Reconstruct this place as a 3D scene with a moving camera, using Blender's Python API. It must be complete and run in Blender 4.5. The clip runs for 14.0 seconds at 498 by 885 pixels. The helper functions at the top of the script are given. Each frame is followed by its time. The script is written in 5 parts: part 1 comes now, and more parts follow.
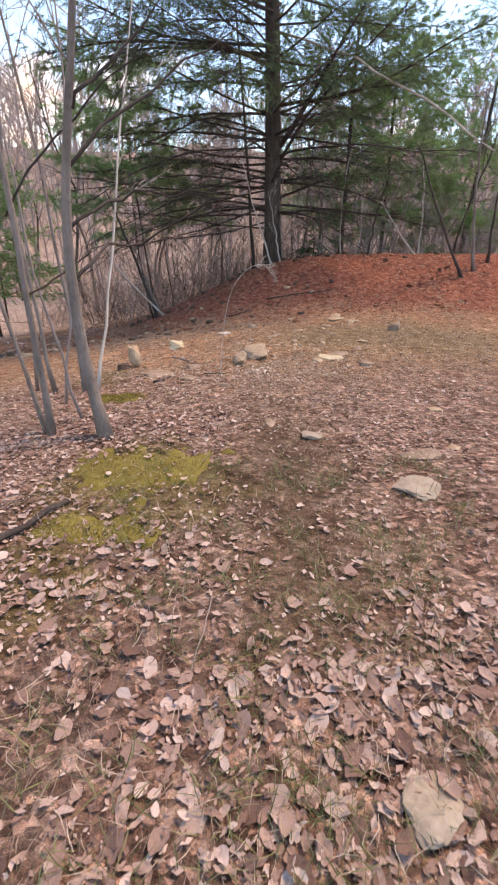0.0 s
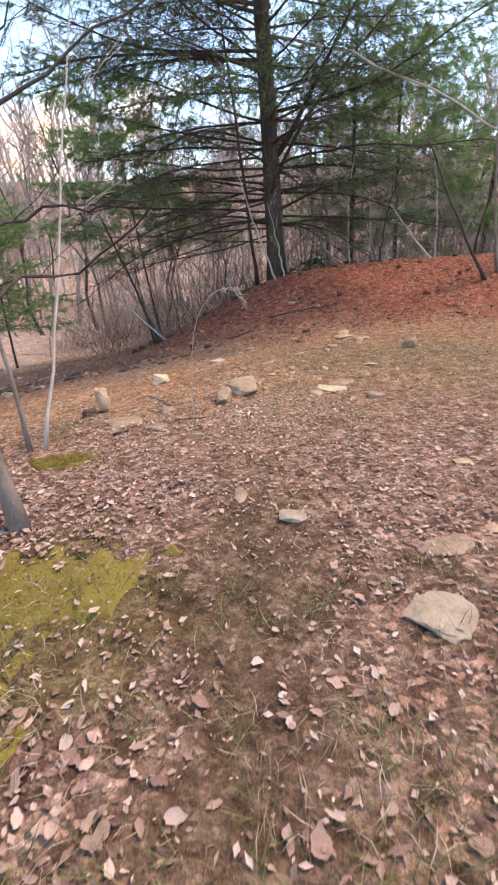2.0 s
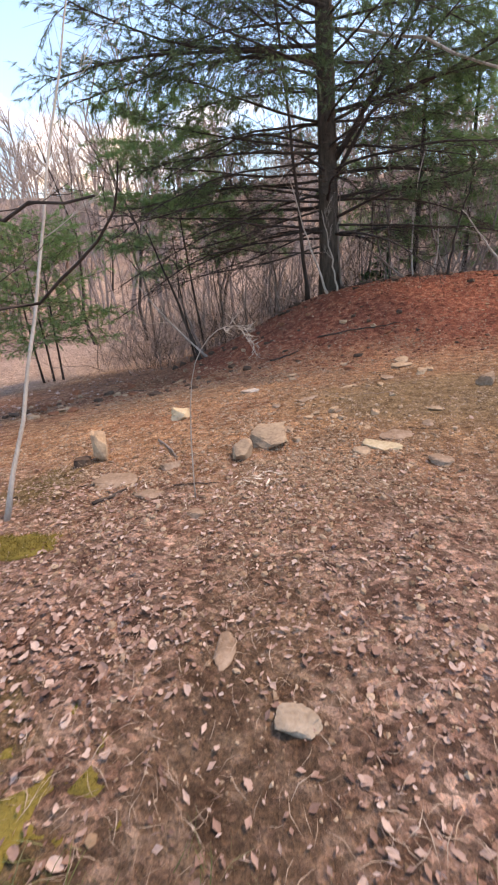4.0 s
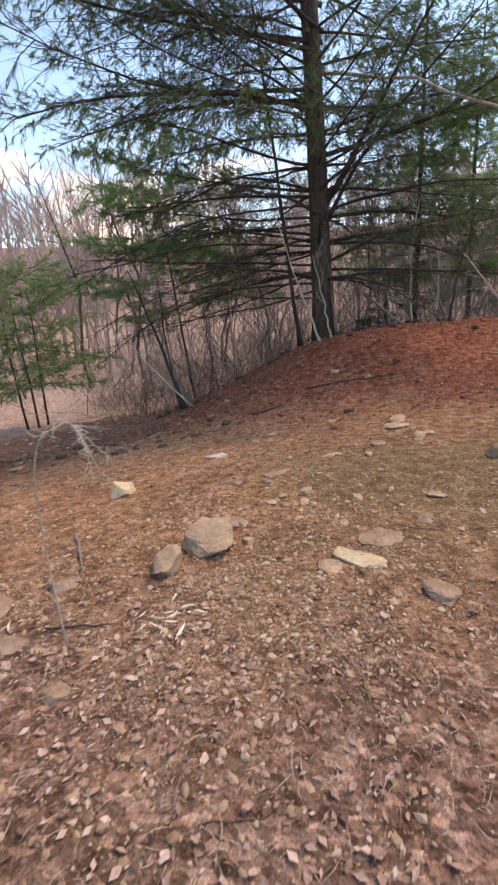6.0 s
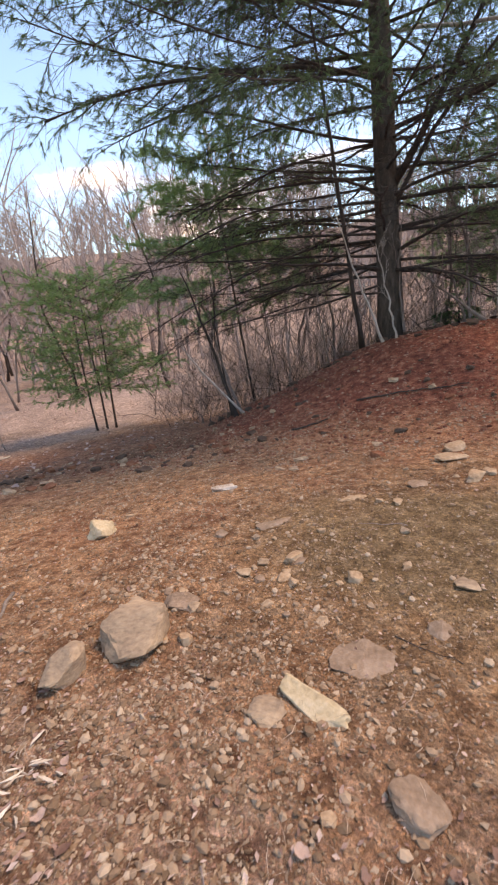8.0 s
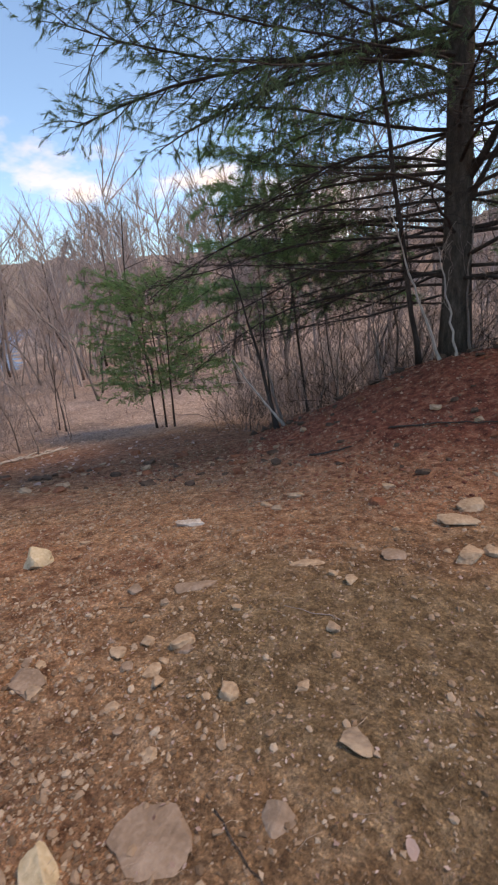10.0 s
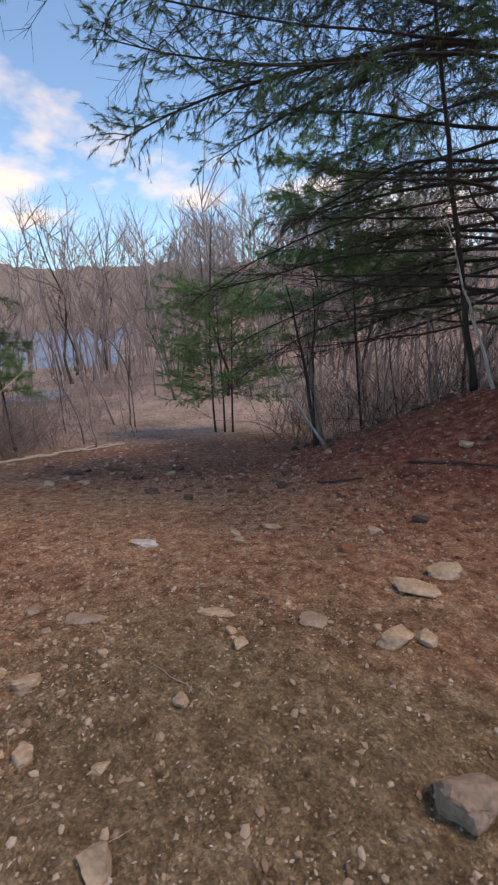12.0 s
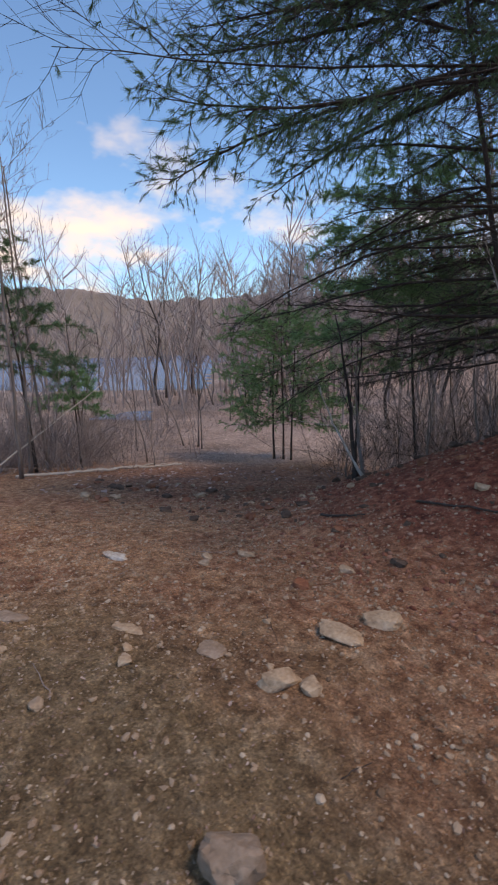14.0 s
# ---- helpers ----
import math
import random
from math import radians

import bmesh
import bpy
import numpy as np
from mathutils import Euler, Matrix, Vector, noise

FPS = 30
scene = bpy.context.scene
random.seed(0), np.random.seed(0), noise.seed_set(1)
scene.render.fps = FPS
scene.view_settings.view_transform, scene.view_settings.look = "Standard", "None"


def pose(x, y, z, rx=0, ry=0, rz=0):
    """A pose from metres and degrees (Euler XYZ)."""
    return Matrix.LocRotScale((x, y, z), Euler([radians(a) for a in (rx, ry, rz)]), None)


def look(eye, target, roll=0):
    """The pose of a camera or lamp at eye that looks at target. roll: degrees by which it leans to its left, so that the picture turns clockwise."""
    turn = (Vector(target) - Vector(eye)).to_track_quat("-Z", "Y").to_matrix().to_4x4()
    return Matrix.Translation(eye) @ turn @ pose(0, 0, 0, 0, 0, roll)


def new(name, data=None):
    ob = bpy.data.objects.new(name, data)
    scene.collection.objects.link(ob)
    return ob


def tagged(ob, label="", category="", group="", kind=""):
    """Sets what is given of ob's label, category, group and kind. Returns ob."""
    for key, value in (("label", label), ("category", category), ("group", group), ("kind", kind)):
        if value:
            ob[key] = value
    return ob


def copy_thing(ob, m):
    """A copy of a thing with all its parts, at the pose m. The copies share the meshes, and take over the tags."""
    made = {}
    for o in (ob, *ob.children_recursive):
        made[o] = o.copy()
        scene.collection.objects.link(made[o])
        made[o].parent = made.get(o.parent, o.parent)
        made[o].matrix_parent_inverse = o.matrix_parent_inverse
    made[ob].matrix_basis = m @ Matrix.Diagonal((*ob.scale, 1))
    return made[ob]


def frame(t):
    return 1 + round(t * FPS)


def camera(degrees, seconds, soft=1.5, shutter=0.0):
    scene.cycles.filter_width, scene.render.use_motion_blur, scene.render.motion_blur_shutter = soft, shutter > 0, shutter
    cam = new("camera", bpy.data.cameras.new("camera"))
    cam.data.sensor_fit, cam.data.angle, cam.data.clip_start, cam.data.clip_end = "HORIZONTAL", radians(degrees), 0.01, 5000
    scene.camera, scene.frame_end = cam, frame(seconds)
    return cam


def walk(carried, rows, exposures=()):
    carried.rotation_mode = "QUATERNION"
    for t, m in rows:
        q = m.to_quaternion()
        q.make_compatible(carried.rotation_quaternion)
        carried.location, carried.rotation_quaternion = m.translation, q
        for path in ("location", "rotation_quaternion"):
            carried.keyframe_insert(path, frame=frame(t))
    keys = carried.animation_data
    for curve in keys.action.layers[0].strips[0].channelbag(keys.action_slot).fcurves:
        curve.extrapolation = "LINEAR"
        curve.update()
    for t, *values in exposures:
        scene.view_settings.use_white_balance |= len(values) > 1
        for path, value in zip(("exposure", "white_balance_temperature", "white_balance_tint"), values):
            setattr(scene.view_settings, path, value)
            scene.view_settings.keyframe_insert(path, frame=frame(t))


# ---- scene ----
cam = camera(58.5, 14.0, soft=2.2, shutter=0.3)
METRES, EYE, TILT, LEAN, TURN = 8.0, 1.6, -27.0, -0.7, 0.0
ROWS = [
    (0.0, 0.0, 0.0, 0.0, -0.0, 0.0, -0.0),
    (0.5, 0.0106, 0.0252, 0.0067, 2.49, -0.02, -0.39),
    (1.0, 0.0258, 0.056, 0.0245, 2.44, 0.37, 0.45),
    (1.5, 0.0381, 0.0803, 0.0379, 2.21, 0.52, 2.96),
    (2.0, 0.0506, 0.1124, 0.0516, 3.35, 1.68, 2.61),
    (2.5, 0.059, 0.1368, 0.0697, 7.34, 1.68, 0.09),
    (5.0, 0.0883, 0.3006, 0.1467, 10.27, 3.53, -0.48),
    (5.5, 0.1003, 0.3276, 0.1615, 10.64, 4.11, -0.67),
    (6.0, 0.1132, 0.3652, 0.1761, 10.78, 7.87, -0.71),
    (6.5, 0.1274, 0.3976, 0.1939, 11.1, 7.75, -1.14),
    (7.0, 0.1468, 0.4323, 0.206, 13.73, 7.45, -1.91),
    (7.5, 0.1672, 0.4559, 0.2237, 17.56, 7.16, -2.64),
    (8.0, 0.1826, 0.4809, 0.2378, 21.59, 6.8, -3.48),
    (10.5, 0.2903, 0.6191, 0.3142, 35.56, 4.91, -10.7),
    (11.0, 0.3096, 0.6465, 0.3244, 39.44, 4.32, -12.33),
    (11.5, 0.3252, 0.6718, 0.3392, 41.45, 4.16, -15.6),
    (12.0, 0.3477, 0.6941, 0.3544, 42.73, 3.72, -16.08),
    (12.5, 0.3686, 0.716, 0.3609, 47.98, 3.8, -18.44),
    (13.0, 0.3943, 0.7374, 0.3735, 52.98, 2.48, -20.15),
    (13.5, 0.4154, 0.7585, 0.3818, 54.0, 2.9, -17.74),
    (14.0, 0.4318, 0.784, 0.3927, 54.14, 3.67, -20.58),
]
walk(cam, [(t, pose(0, 0, EYE, TILT, LEAN, TURN) @ pose(METRES * x, METRES * y, METRES * z, 90 + pitch, roll, yaw)) for t, x, y, z, yaw, pitch, roll in ROWS],
     [(0.0, 0.9, 11600, 28), (2.5, 1.07, 11500, 27), (5.0, 0.65, 12200, 28), (6.5, 0.64, 12000, 27), (8.0, 0.66, 12200, 28), (10.5, -0.01, 10200, 23), (12.0, -0.09, 9600, 22), (14.0, -0.23, 8700, 21)])

# ---- light ----
SUN = Vector((0.42, 0.3, 0.86)).normalized()
world = bpy.data.worlds.new("sky")
scene.world = world
world.use_nodes = True
wn, wl = world.node_tree.nodes, world.node_tree.links
wn.clear()
w_out, w_bg = wn.new("ShaderNodeOutputWorld"), wn.new("ShaderNodeBackground")
w_sky = wn.new("ShaderNodeTexSky")
w_sky.sky_type, w_sky.sun_disc = "NISHITA", False
w_sky.sun_elevation, w_sky.sun_rotation = math.asin(SUN.z), math.atan2(SUN.x, SUN.y)
w_sky.air_density, w_sky.dust_density, w_sky.ozone_density = 1.0, 0.1, 3.0
w_co, w_sep, w_div, w_map = wn.new("ShaderNodeTexCoord"), wn.new("ShaderNodeSeparateXYZ"), wn.new("ShaderNodeVectorMath"), wn.new("ShaderNodeMapping")
w_add, w_comb = wn.new("ShaderNodeMath"), wn.new("ShaderNodeCombineXYZ")
w_noise, w_ramp, w_mix = wn.new("ShaderNodeTexNoise"), wn.new("ShaderNodeValToRGB"), wn.new("ShaderNodeMix")
w_mix.data_type = "RGBA"
w_div.operation = "DIVIDE"
w_add.inputs[1].default_value = 0.28
wl.new(w_co.outputs["Generated"], w_sep.inputs[0])
wl.new(w_sep.outputs[2], w_add.inputs[0])
for i in range(3):
    wl.new(w_add.outputs[0], w_comb.inputs[i])
wl.new(w_co.outputs["Generated"], w_div.inputs[0])
wl.new(w_comb.outputs[0], w_div.inputs[1])
wl.new(w_div.outputs[0], w_map.inputs[0])
w_map.inputs["Location"].default_value = (2.1, 0.4, 0.0)
wl.new(w_map.outputs[0], w_noise.inputs["Vector"])
w_noise.inputs["Scale"].default_value, w_noise.inputs["Detail"].default_value, w_noise.inputs["Roughness"].default_value = 1.25, 6.0, 0.55
wl.new(w_noise.outputs["Fac"], w_ramp.inputs[0])
w_ramp.color_ramp.elements[0].position, w_ramp.color_ramp.elements[1].position = 0.565, 0.68
wl.new(w_ramp.outputs[0], w_mix.inputs["Factor"])
w_tint = wn.new("ShaderNodeMix")
w_tint.data_type, w_tint.blend_type = "RGBA", "MULTIPLY"
w_tint.inputs["Factor"].default_value = 1.0
w_tint.inputs["B"].default_value = (0.65, 1.01, 1.24, 1)
wl.new(w_sky.outputs[0], w_tint.inputs["A"])
w_mix.inputs["B"].default_value = (5.2, 5.1, 5.1, 1)
wl.new(w_tint.outputs["Result"], w_mix.inputs["A"])
wl.new(w_mix.outputs["Result"], w_bg.inputs[0])
w_bg.inputs[1].default_value = 0.24
wl.new(w_bg.outputs[0], w_out.inputs[0])
sun = new("sun", bpy.data.lights.new("sun", "SUN"))
sun.data.energy, sun.data.angle, sun.data.color = 1.85, radians(13), (1.0, 0.95, 0.88)
sun.matrix_world = look(SUN * 60, (0, 0, 0))


# ---- materials ----
def srgb(r, g, b):
    return tuple((c / 255 / 12.92 if c <= 10 else ((c / 255 + 0.055) / 1.055) ** 2.4) for c in (r, g, b)) + (1.0,)


def material(name, colours, scale=4.0, rough=0.85, bump=0.3, fine=60.0, island=0.0, stretch=(1, 1, 1), spec=0.25, trans=None):
    """A matt surface whose colour wanders over the given colours at two scales, with fine relief."""
    m = bpy.data.materials.new(name)
    m.use_nodes = True
    n, l = m.node_tree.nodes, m.node_tree.links
    b = n["Principled BSDF"]
    b.inputs["Roughness"].default_value, b.inputs["Specular IOR Level"].default_value = rough, spec
    co, mp = n.new("ShaderNodeTexCoord"), n.new("ShaderNodeMapping")
    mp.inputs["Scale"].default_value = stretch
    l.new(co.outputs["Object"], mp.inputs[0])
    big, small = n.new("ShaderNodeTexNoise"), n.new("ShaderNodeTexNoise")
    for tex, s in ((big, scale), (small, fine)):
        tex.inputs["Scale"].default_value, tex.inputs["Detail"].default_value = s, 5.0
        l.new(mp.outputs[0], tex.inputs["Vector"])
    mixf = n.new("ShaderNodeMix")
    mixf.inputs["Factor"].default_value = 0.4
    l.new(big.outputs["Fac"], mixf.inputs["A"])
    l.new(small.outputs["Fac"], mixf.inputs["B"])
    value = mixf.outputs["Result"]
    if island:
        geo, info, add, mx = n.new("ShaderNodeNewGeometry"), n.new("ShaderNodeObjectInfo"), n.new("ShaderNodeMath"), n.new("ShaderNodeMix")
        l.new(geo.outputs["Random Per Island"], add.inputs[0])
        l.new(info.outputs["Random"], add.inputs[1])
        fr = n.new("ShaderNodeMath")
        fr.operation = "FRACT"
        l.new(add.outputs[0], fr.inputs[0])
        rng = n.new("ShaderNodeMapRange")
        rng.inputs["To Min"].default_value, rng.inputs["To Max"].default_value = 0.25, 0.75
        l.new(fr.outputs[0], rng.inputs["Value"])
        mx.inputs["Factor"].default_value = island
        l.new(value, mx.inputs["A"])
        l.new(rng.outputs["Result"], mx.inputs["B"])
        value = mx.outputs["Result"]
    ramp = n.new("ShaderNodeValToRGB")
    el = ramp.color_ramp.elements
    while len(el) < len(colours):
        el.new(0.5)
    for i, c in enumerate(colours):
        el[i].position = 0.28 + 0.44 * i / max(1, len(colours) - 1)
        el[i].color = c if len(c) == 4 else (*c, 1)
    l.new(value, ramp.inputs[0])
    l.new(ramp.outputs[0], b.inputs["Base Color"])
    bp = n.new("ShaderNodeBump")
    bp.inputs["Strength"].default_value, bp.inputs["Distance"].default_value = bump, 0.02
    l.new(mixf.outputs["Result"], bp.inputs["Height"])
    l.new(bp.outputs[0], b.inputs["Normal"])
    if trans:
        tr, ms = n.new("ShaderNodeBsdfTranslucent"), n.new("ShaderNodeMixShader")
        l.new(ramp.outputs[0], tr.inputs["Color"])
        ms.inputs[0].default_value = trans
        l.new(b.outputs[0], ms.inputs[1])
        l.new(tr.outputs[0], ms.inputs[2])
        l.new(ms.outputs[0], n["Material Output"].inputs["Surface"])
    return m


M_PINE_BARK = material("pine_bark", [(0.035, 0.028, 0.022), (0.09, 0.072, 0.058), (0.17, 0.14, 0.115)], 5, 0.95, 1.0, 30, stretch=(3, 3, 0.8))
M_GREY_BARK = material("grey_bark", [(0.12, 0.092, 0.076), (0.225, 0.18, 0.153), (0.34, 0.28, 0.245)], 4, 0.9, 0.6, 40, stretch=(2, 2, 0.6))
M_DARK_BARK = material("dark_bark", [(0.03, 0.022, 0.018), (0.065, 0.05, 0.042), (0.12, 0.095, 0.08)], 4, 0.9, 0.6, 40, stretch=(2, 2, 0.6))
M_PALE_WOOD = material("bleached_wood", [(0.3, 0.25, 0.21), (0.48, 0.42, 0.36), (0.62, 0.56, 0.5)], 5, 0.85, 0.5, 50, stretch=(2, 2, 0.4))
M_TWIG = material("twig_bark", [(0.18, 0.135, 0.115), (0.3, 0.235, 0.21), (0.42, 0.345, 0.315)], 3, 0.9, 0.2, 40, island=0.4)
# Distance haze is put into this colour: paler than M_TWIG.
M_HAZED_TWIG = material("hazed_far_twigs", [(0.29, 0.215, 0.185), (0.41, 0.315, 0.28), (0.52, 0.42, 0.38)], 0.2, 0.95, 0.0, 3, island=0.4)
M_NEEDLE = material("pine_needles", [(0.05, 0.1, 0.048), (0.115, 0.195, 0.09), (0.2, 0.295, 0.15)], 1.2, 0.6, 0.0, 30, island=0.5, trans=0.4)
M_NEEDLE_LIGHT = material("young_pine_needles", [(0.1, 0.21, 0.085), (0.19, 0.345, 0.14), (0.3, 0.455, 0.215)], 1.2, 0.6, 0.0, 30, island=0.5, trans=0.55)
M_LEAF = material("dry_leaf", [(0.15, 0.08, 0.062), (0.29, 0.172, 0.136), (0.43, 0.28, 0.23), (0.53, 0.375, 0.315), (0.68, 0.54, 0.475)], 14, 0.7, 0.5, 90, island=0.8, trans=0.15)
M_ROCK = {
    "t": material("tan_rock", [(0.22, 0.135, 0.082), (0.44, 0.3, 0.195), (0.62, 0.46, 0.325)], 6, 0.9, 0.8, 45),
    "g": material("grey_rock", [(0.17, 0.11, 0.074), (0.29, 0.2, 0.142), (0.42, 0.31, 0.235)], 6, 0.9, 0.8, 45),
    "s": material("banded_rock", [(0.13, 0.095, 0.075), (0.36, 0.255, 0.175), (0.56, 0.41, 0.28)], 3, 0.85, 0.8, 30, stretch=(1, 1.6, 2.6)),
    "y": material("yellow_rock", [(0.36, 0.26, 0.15), (0.58, 0.45, 0.29), (0.7, 0.58, 0.42)], 6, 0.9, 0.8, 45),
    "b": material("buff_rock", [(0.22, 0.165, 0.12), (0.34, 0.27, 0.205), (0.44, 0.36, 0.285)], 6, 0.9, 0.8, 45),
    "w": material("white_rock", [(0.28, 0.19, 0.13), (0.5, 0.42, 0.35), (0.72, 0.66, 0.59)], 12, 0.9, 0.8, 45),
    "d": material("dark_clod", [(0.05, 0.03, 0.022), (0.11, 0.07, 0.05), (0.18, 0.12, 0.085)], 8, 0.95, 1.0, 45),
    "r": material("red_clod", [(0.15, 0.05, 0.03), (0.26, 0.1, 0.055), (0.36, 0.17, 0.1)], 8, 0.95, 1.0, 45),
}
M_CRUMB = material("red_crumbs", [(0.1, 0.035, 0.025), (0.24, 0.085, 0.055), (0.36, 0.16, 0.1), (0.5, 0.31, 0.22)], 6, 0.95, 0.6, 60, island=0.8)
M_STRAW = material("dry_straw", [(0.26, 0.17, 0.12), (0.42, 0.31, 0.235), (0.6, 0.48, 0.385)], 6, 0.8, 0.0, 60, island=0.8, trans=0.2)
M_GRAVEL = material("gravel", [(0.13, 0.08, 0.05), (0.26, 0.165, 0.105), (0.36, 0.25, 0.17), (0.5, 0.385, 0.285)], 9, 0.9, 0.4, 80, island=0.8)
M_CHIP = material("pale_wood_chip", [(0.36, 0.27, 0.2), (0.6, 0.5, 0.4), (0.76, 0.69, 0.6)], 10, 0.85, 0.3, 80, island=0.6)
M_GRASS = material("grass_blade", [(0.1, 0.125, 0.04), (0.2, 0.22, 0.085), (0.38, 0.34, 0.19)], 3, 0.7, 0.0, 30, island=0.7, trans=0.2)
M_MOSS = material("moss", [(0.085, 0.06, 0.02), (0.18, 0.14, 0.035), (0.28, 0.225, 0.06)], 7, 0.95, 1.0, 120, island=0.3)
M_HILL = material("wooded_hill", [(0.17, 0.128, 0.09), (0.27, 0.2, 0.155), (0.37, 0.285, 0.235)], 0.03, 0.95, 0.0, 0.35)


def water_material():
    m = bpy.data.materials.new("lake_water")
    m.use_nodes = True
    n, l = m.node_tree.nodes, m.node_tree.links
    b = n["Principled BSDF"]
    b.inputs["Base Color"].default_value, b.inputs["Roughness"].default_value, b.inputs["IOR"].default_value = (0.12, 0.19, 0.3, 1), 0.25, 1.33
    co, tex, bp = n.new("ShaderNodeTexCoord"), n.new("ShaderNodeTexNoise"), n.new("ShaderNodeBump")
    tex.inputs["Scale"].default_value = 1.2
    l.new(co.outputs["Object"], tex.inputs["Vector"])
    l.new(tex.outputs["Fac"], bp.inputs["Height"])
    bp.inputs["Strength"].default_value, bp.inputs["Distance"].default_value = 1.0, 0.35
    l.new(bp.outputs[0], b.inputs["Normal"])
    return m


M_WATER = water_material()


def ground_material():
    """Soil whose kind (red, litter, grey, moss) is laid down with the ground, with grain, stains and painted shade on
    top.
    """
    m = bpy.data.materials.new("soil")
    m.use_nodes = True
    n, l = m.node_tree.nodes, m.node_tree.links
    b = n["Principled BSDF"]
    b.inputs["Roughness"].default_value, b.inputs["Specular IOR Level"].default_value = 0.95, 0.15
    co = n.new("ShaderNodeTexCoord")

    def noise_node(scale, detail=6.0, rough=0.6):
        t = n.new("ShaderNodeTexNoise")
        t.inputs["Scale"].default_value, t.inputs["Detail"].default_value, t.inputs["Roughness"].default_value = scale, detail, rough
        l.new(co.outputs["Object"], t.inputs["Vector"])
        return t.outputs["Fac"]

    def ramp(fac, *stops):
        r = n.new("ShaderNodeValToRGB")
        el = r.color_ramp.elements
        while len(el) < len(stops):
            el.new(0.5)
        for i, (p, c) in enumerate(stops):
            el[i].position, el[i].color = p, (*c, 1)
        l.new(fac, r.inputs[0])
        return r.outputs[0]

    def mix(fac, a, c, mode="MIX"):
        x = n.new("ShaderNodeMix")
        x.data_type, x.blend_type = "RGBA", mode
        if isinstance(fac, float):
            x.inputs["Factor"].default_value = fac
        else:
            l.new(fac, x.inputs["Factor"])
        l.new(a, x.inputs["A"])
        l.new(c, x.inputs["B"])
        return x.outputs["Result"]

    at = n.new("ShaderNodeAttribute")
    at.attribute_name = "soil"
    sep = n.new("ShaderNodeSeparateColor")
    l.new(at.outputs["Color"], sep.inputs[0])
    coarse, mid, fine = noise_node(1.6), noise_node(9.0), noise_node(70.0, 4.0, 0.7)
    dirt = ramp(mid, (0.32, (0.17, 0.08, 0.046)), (0.5, (0.385, 0.204, 0.116)), (0.68, (0.57, 0.36, 0.23)))
    red = ramp(mid, (0.32, (0.13, 0.04, 0.028)), (0.5, (0.27, 0.085, 0.055)), (0.68, (0.42, 0.18, 0.115)))
    litter = ramp(mid, (0.3, (0.12, 0.06, 0.043)), (0.52, (0.27, 0.165, 0.126)), (0.72, (0.45, 0.315, 0.25)))
    # Grey gravelly soil, also laid where shade is painted on the ground.
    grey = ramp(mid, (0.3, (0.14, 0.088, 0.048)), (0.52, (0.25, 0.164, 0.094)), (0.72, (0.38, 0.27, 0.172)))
    def flakes(scale, stretch):
        """Broken flakes of leaf or grit, each of its own lightness."""
        mp, warp, vo = n.new("ShaderNodeMapping"), n.new("ShaderNodeVectorMath"), n.new("ShaderNodeTexVoronoi")
        mp.inputs["Scale"].default_value = stretch
        tex = n.new("ShaderNodeTexNoise")
        tex.inputs["Scale"].default_value = scale * 0.7
        l.new(co.outputs["Object"], tex.inputs["Vector"])
        warp.operation = "MULTIPLY_ADD"
        l.new(tex.outputs["Color"], warp.inputs[0])
        warp.inputs[1].default_value = (0.6 / scale,) * 3
        l.new(co.outputs["Object"], warp.inputs[2])
        l.new(warp.outputs[0], mp.inputs[0])
        l.new(mp.outputs[0], vo.inputs["Vector"])
        vo.inputs["Scale"].default_value = scale
        s2 = n.new("ShaderNodeSeparateColor")
        l.new(vo.outputs["Color"], s2.inputs[0])
        return s2.outputs[0], vo.outputs["Distance"]

    leafy, leafy_d = flakes(26.0, (1.0, 1.5, 1.0))
    grit, grit_d = flakes(70.0, (1.0, 1.2, 1.0))
    litter = mix(0.75, litter, ramp(leafy, (0.0, (0.35, 0.33, 0.32)), (0.45, (0.85, 0.83, 0.82)), (0.8, (1.7, 1.65, 1.65)), (1.0, (2.6, 2.5, 2.5))), "MULTIPLY")
    dirt = mix(0.55, dirt, ramp(grit, (0.0, (0.5, 0.48, 0.46)), (0.6, (1.0, 1.0, 1.0)), (0.9, (1.35, 1.35, 1.3)), (1.0, (2.0, 2.0, 2.0))), "MULTIPLY")
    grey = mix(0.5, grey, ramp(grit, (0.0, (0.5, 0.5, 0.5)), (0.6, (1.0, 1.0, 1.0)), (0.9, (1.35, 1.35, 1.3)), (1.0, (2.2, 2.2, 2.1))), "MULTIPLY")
    colour = mix(sep.outputs[0], dirt, red)
    colour = mix(sep.outputs[1], colour, litter)
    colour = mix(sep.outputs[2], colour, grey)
    floor = ramp(mid, (0.3, (0.22, 0.155, 0.125)), (0.52, (0.4, 0.29, 0.238)), (0.72, (0.56, 0.43, 0.365)))
    floor = mix(0.5, floor, ramp(leafy, (0.0, (0.5, 0.5, 0.5)), (0.6, (1.0, 1.0, 1.0)), (1.0, (1.7, 1.7, 1.7))), "MULTIPLY")
    patch = noise_node(0.13, 4.0, 0.65)
    floor = mix(0.8, floor, ramp(patch, (0.35, (0.62, 0.6, 0.58)), (0.5, (1.0, 1.0, 1.0)), (0.65, (1.3, 1.3, 1.28))), "MULTIPLY")
    colour = mix(at.outputs["Alpha"], colour, floor)
    st = n.new("ShaderNodeAttribute")
    st.attribute_name = "stain_shade"
    sep2 = n.new("ShaderNodeSeparateColor")
    l.new(st.outputs["Color"], sep2.inputs[0])
    colour = mix(sep2.outputs[0], colour, ramp(mid, (0.3, (0.07, 0.05, 0.018)), (0.52, (0.15, 0.115, 0.04)), (0.72, (0.24, 0.19, 0.075))))
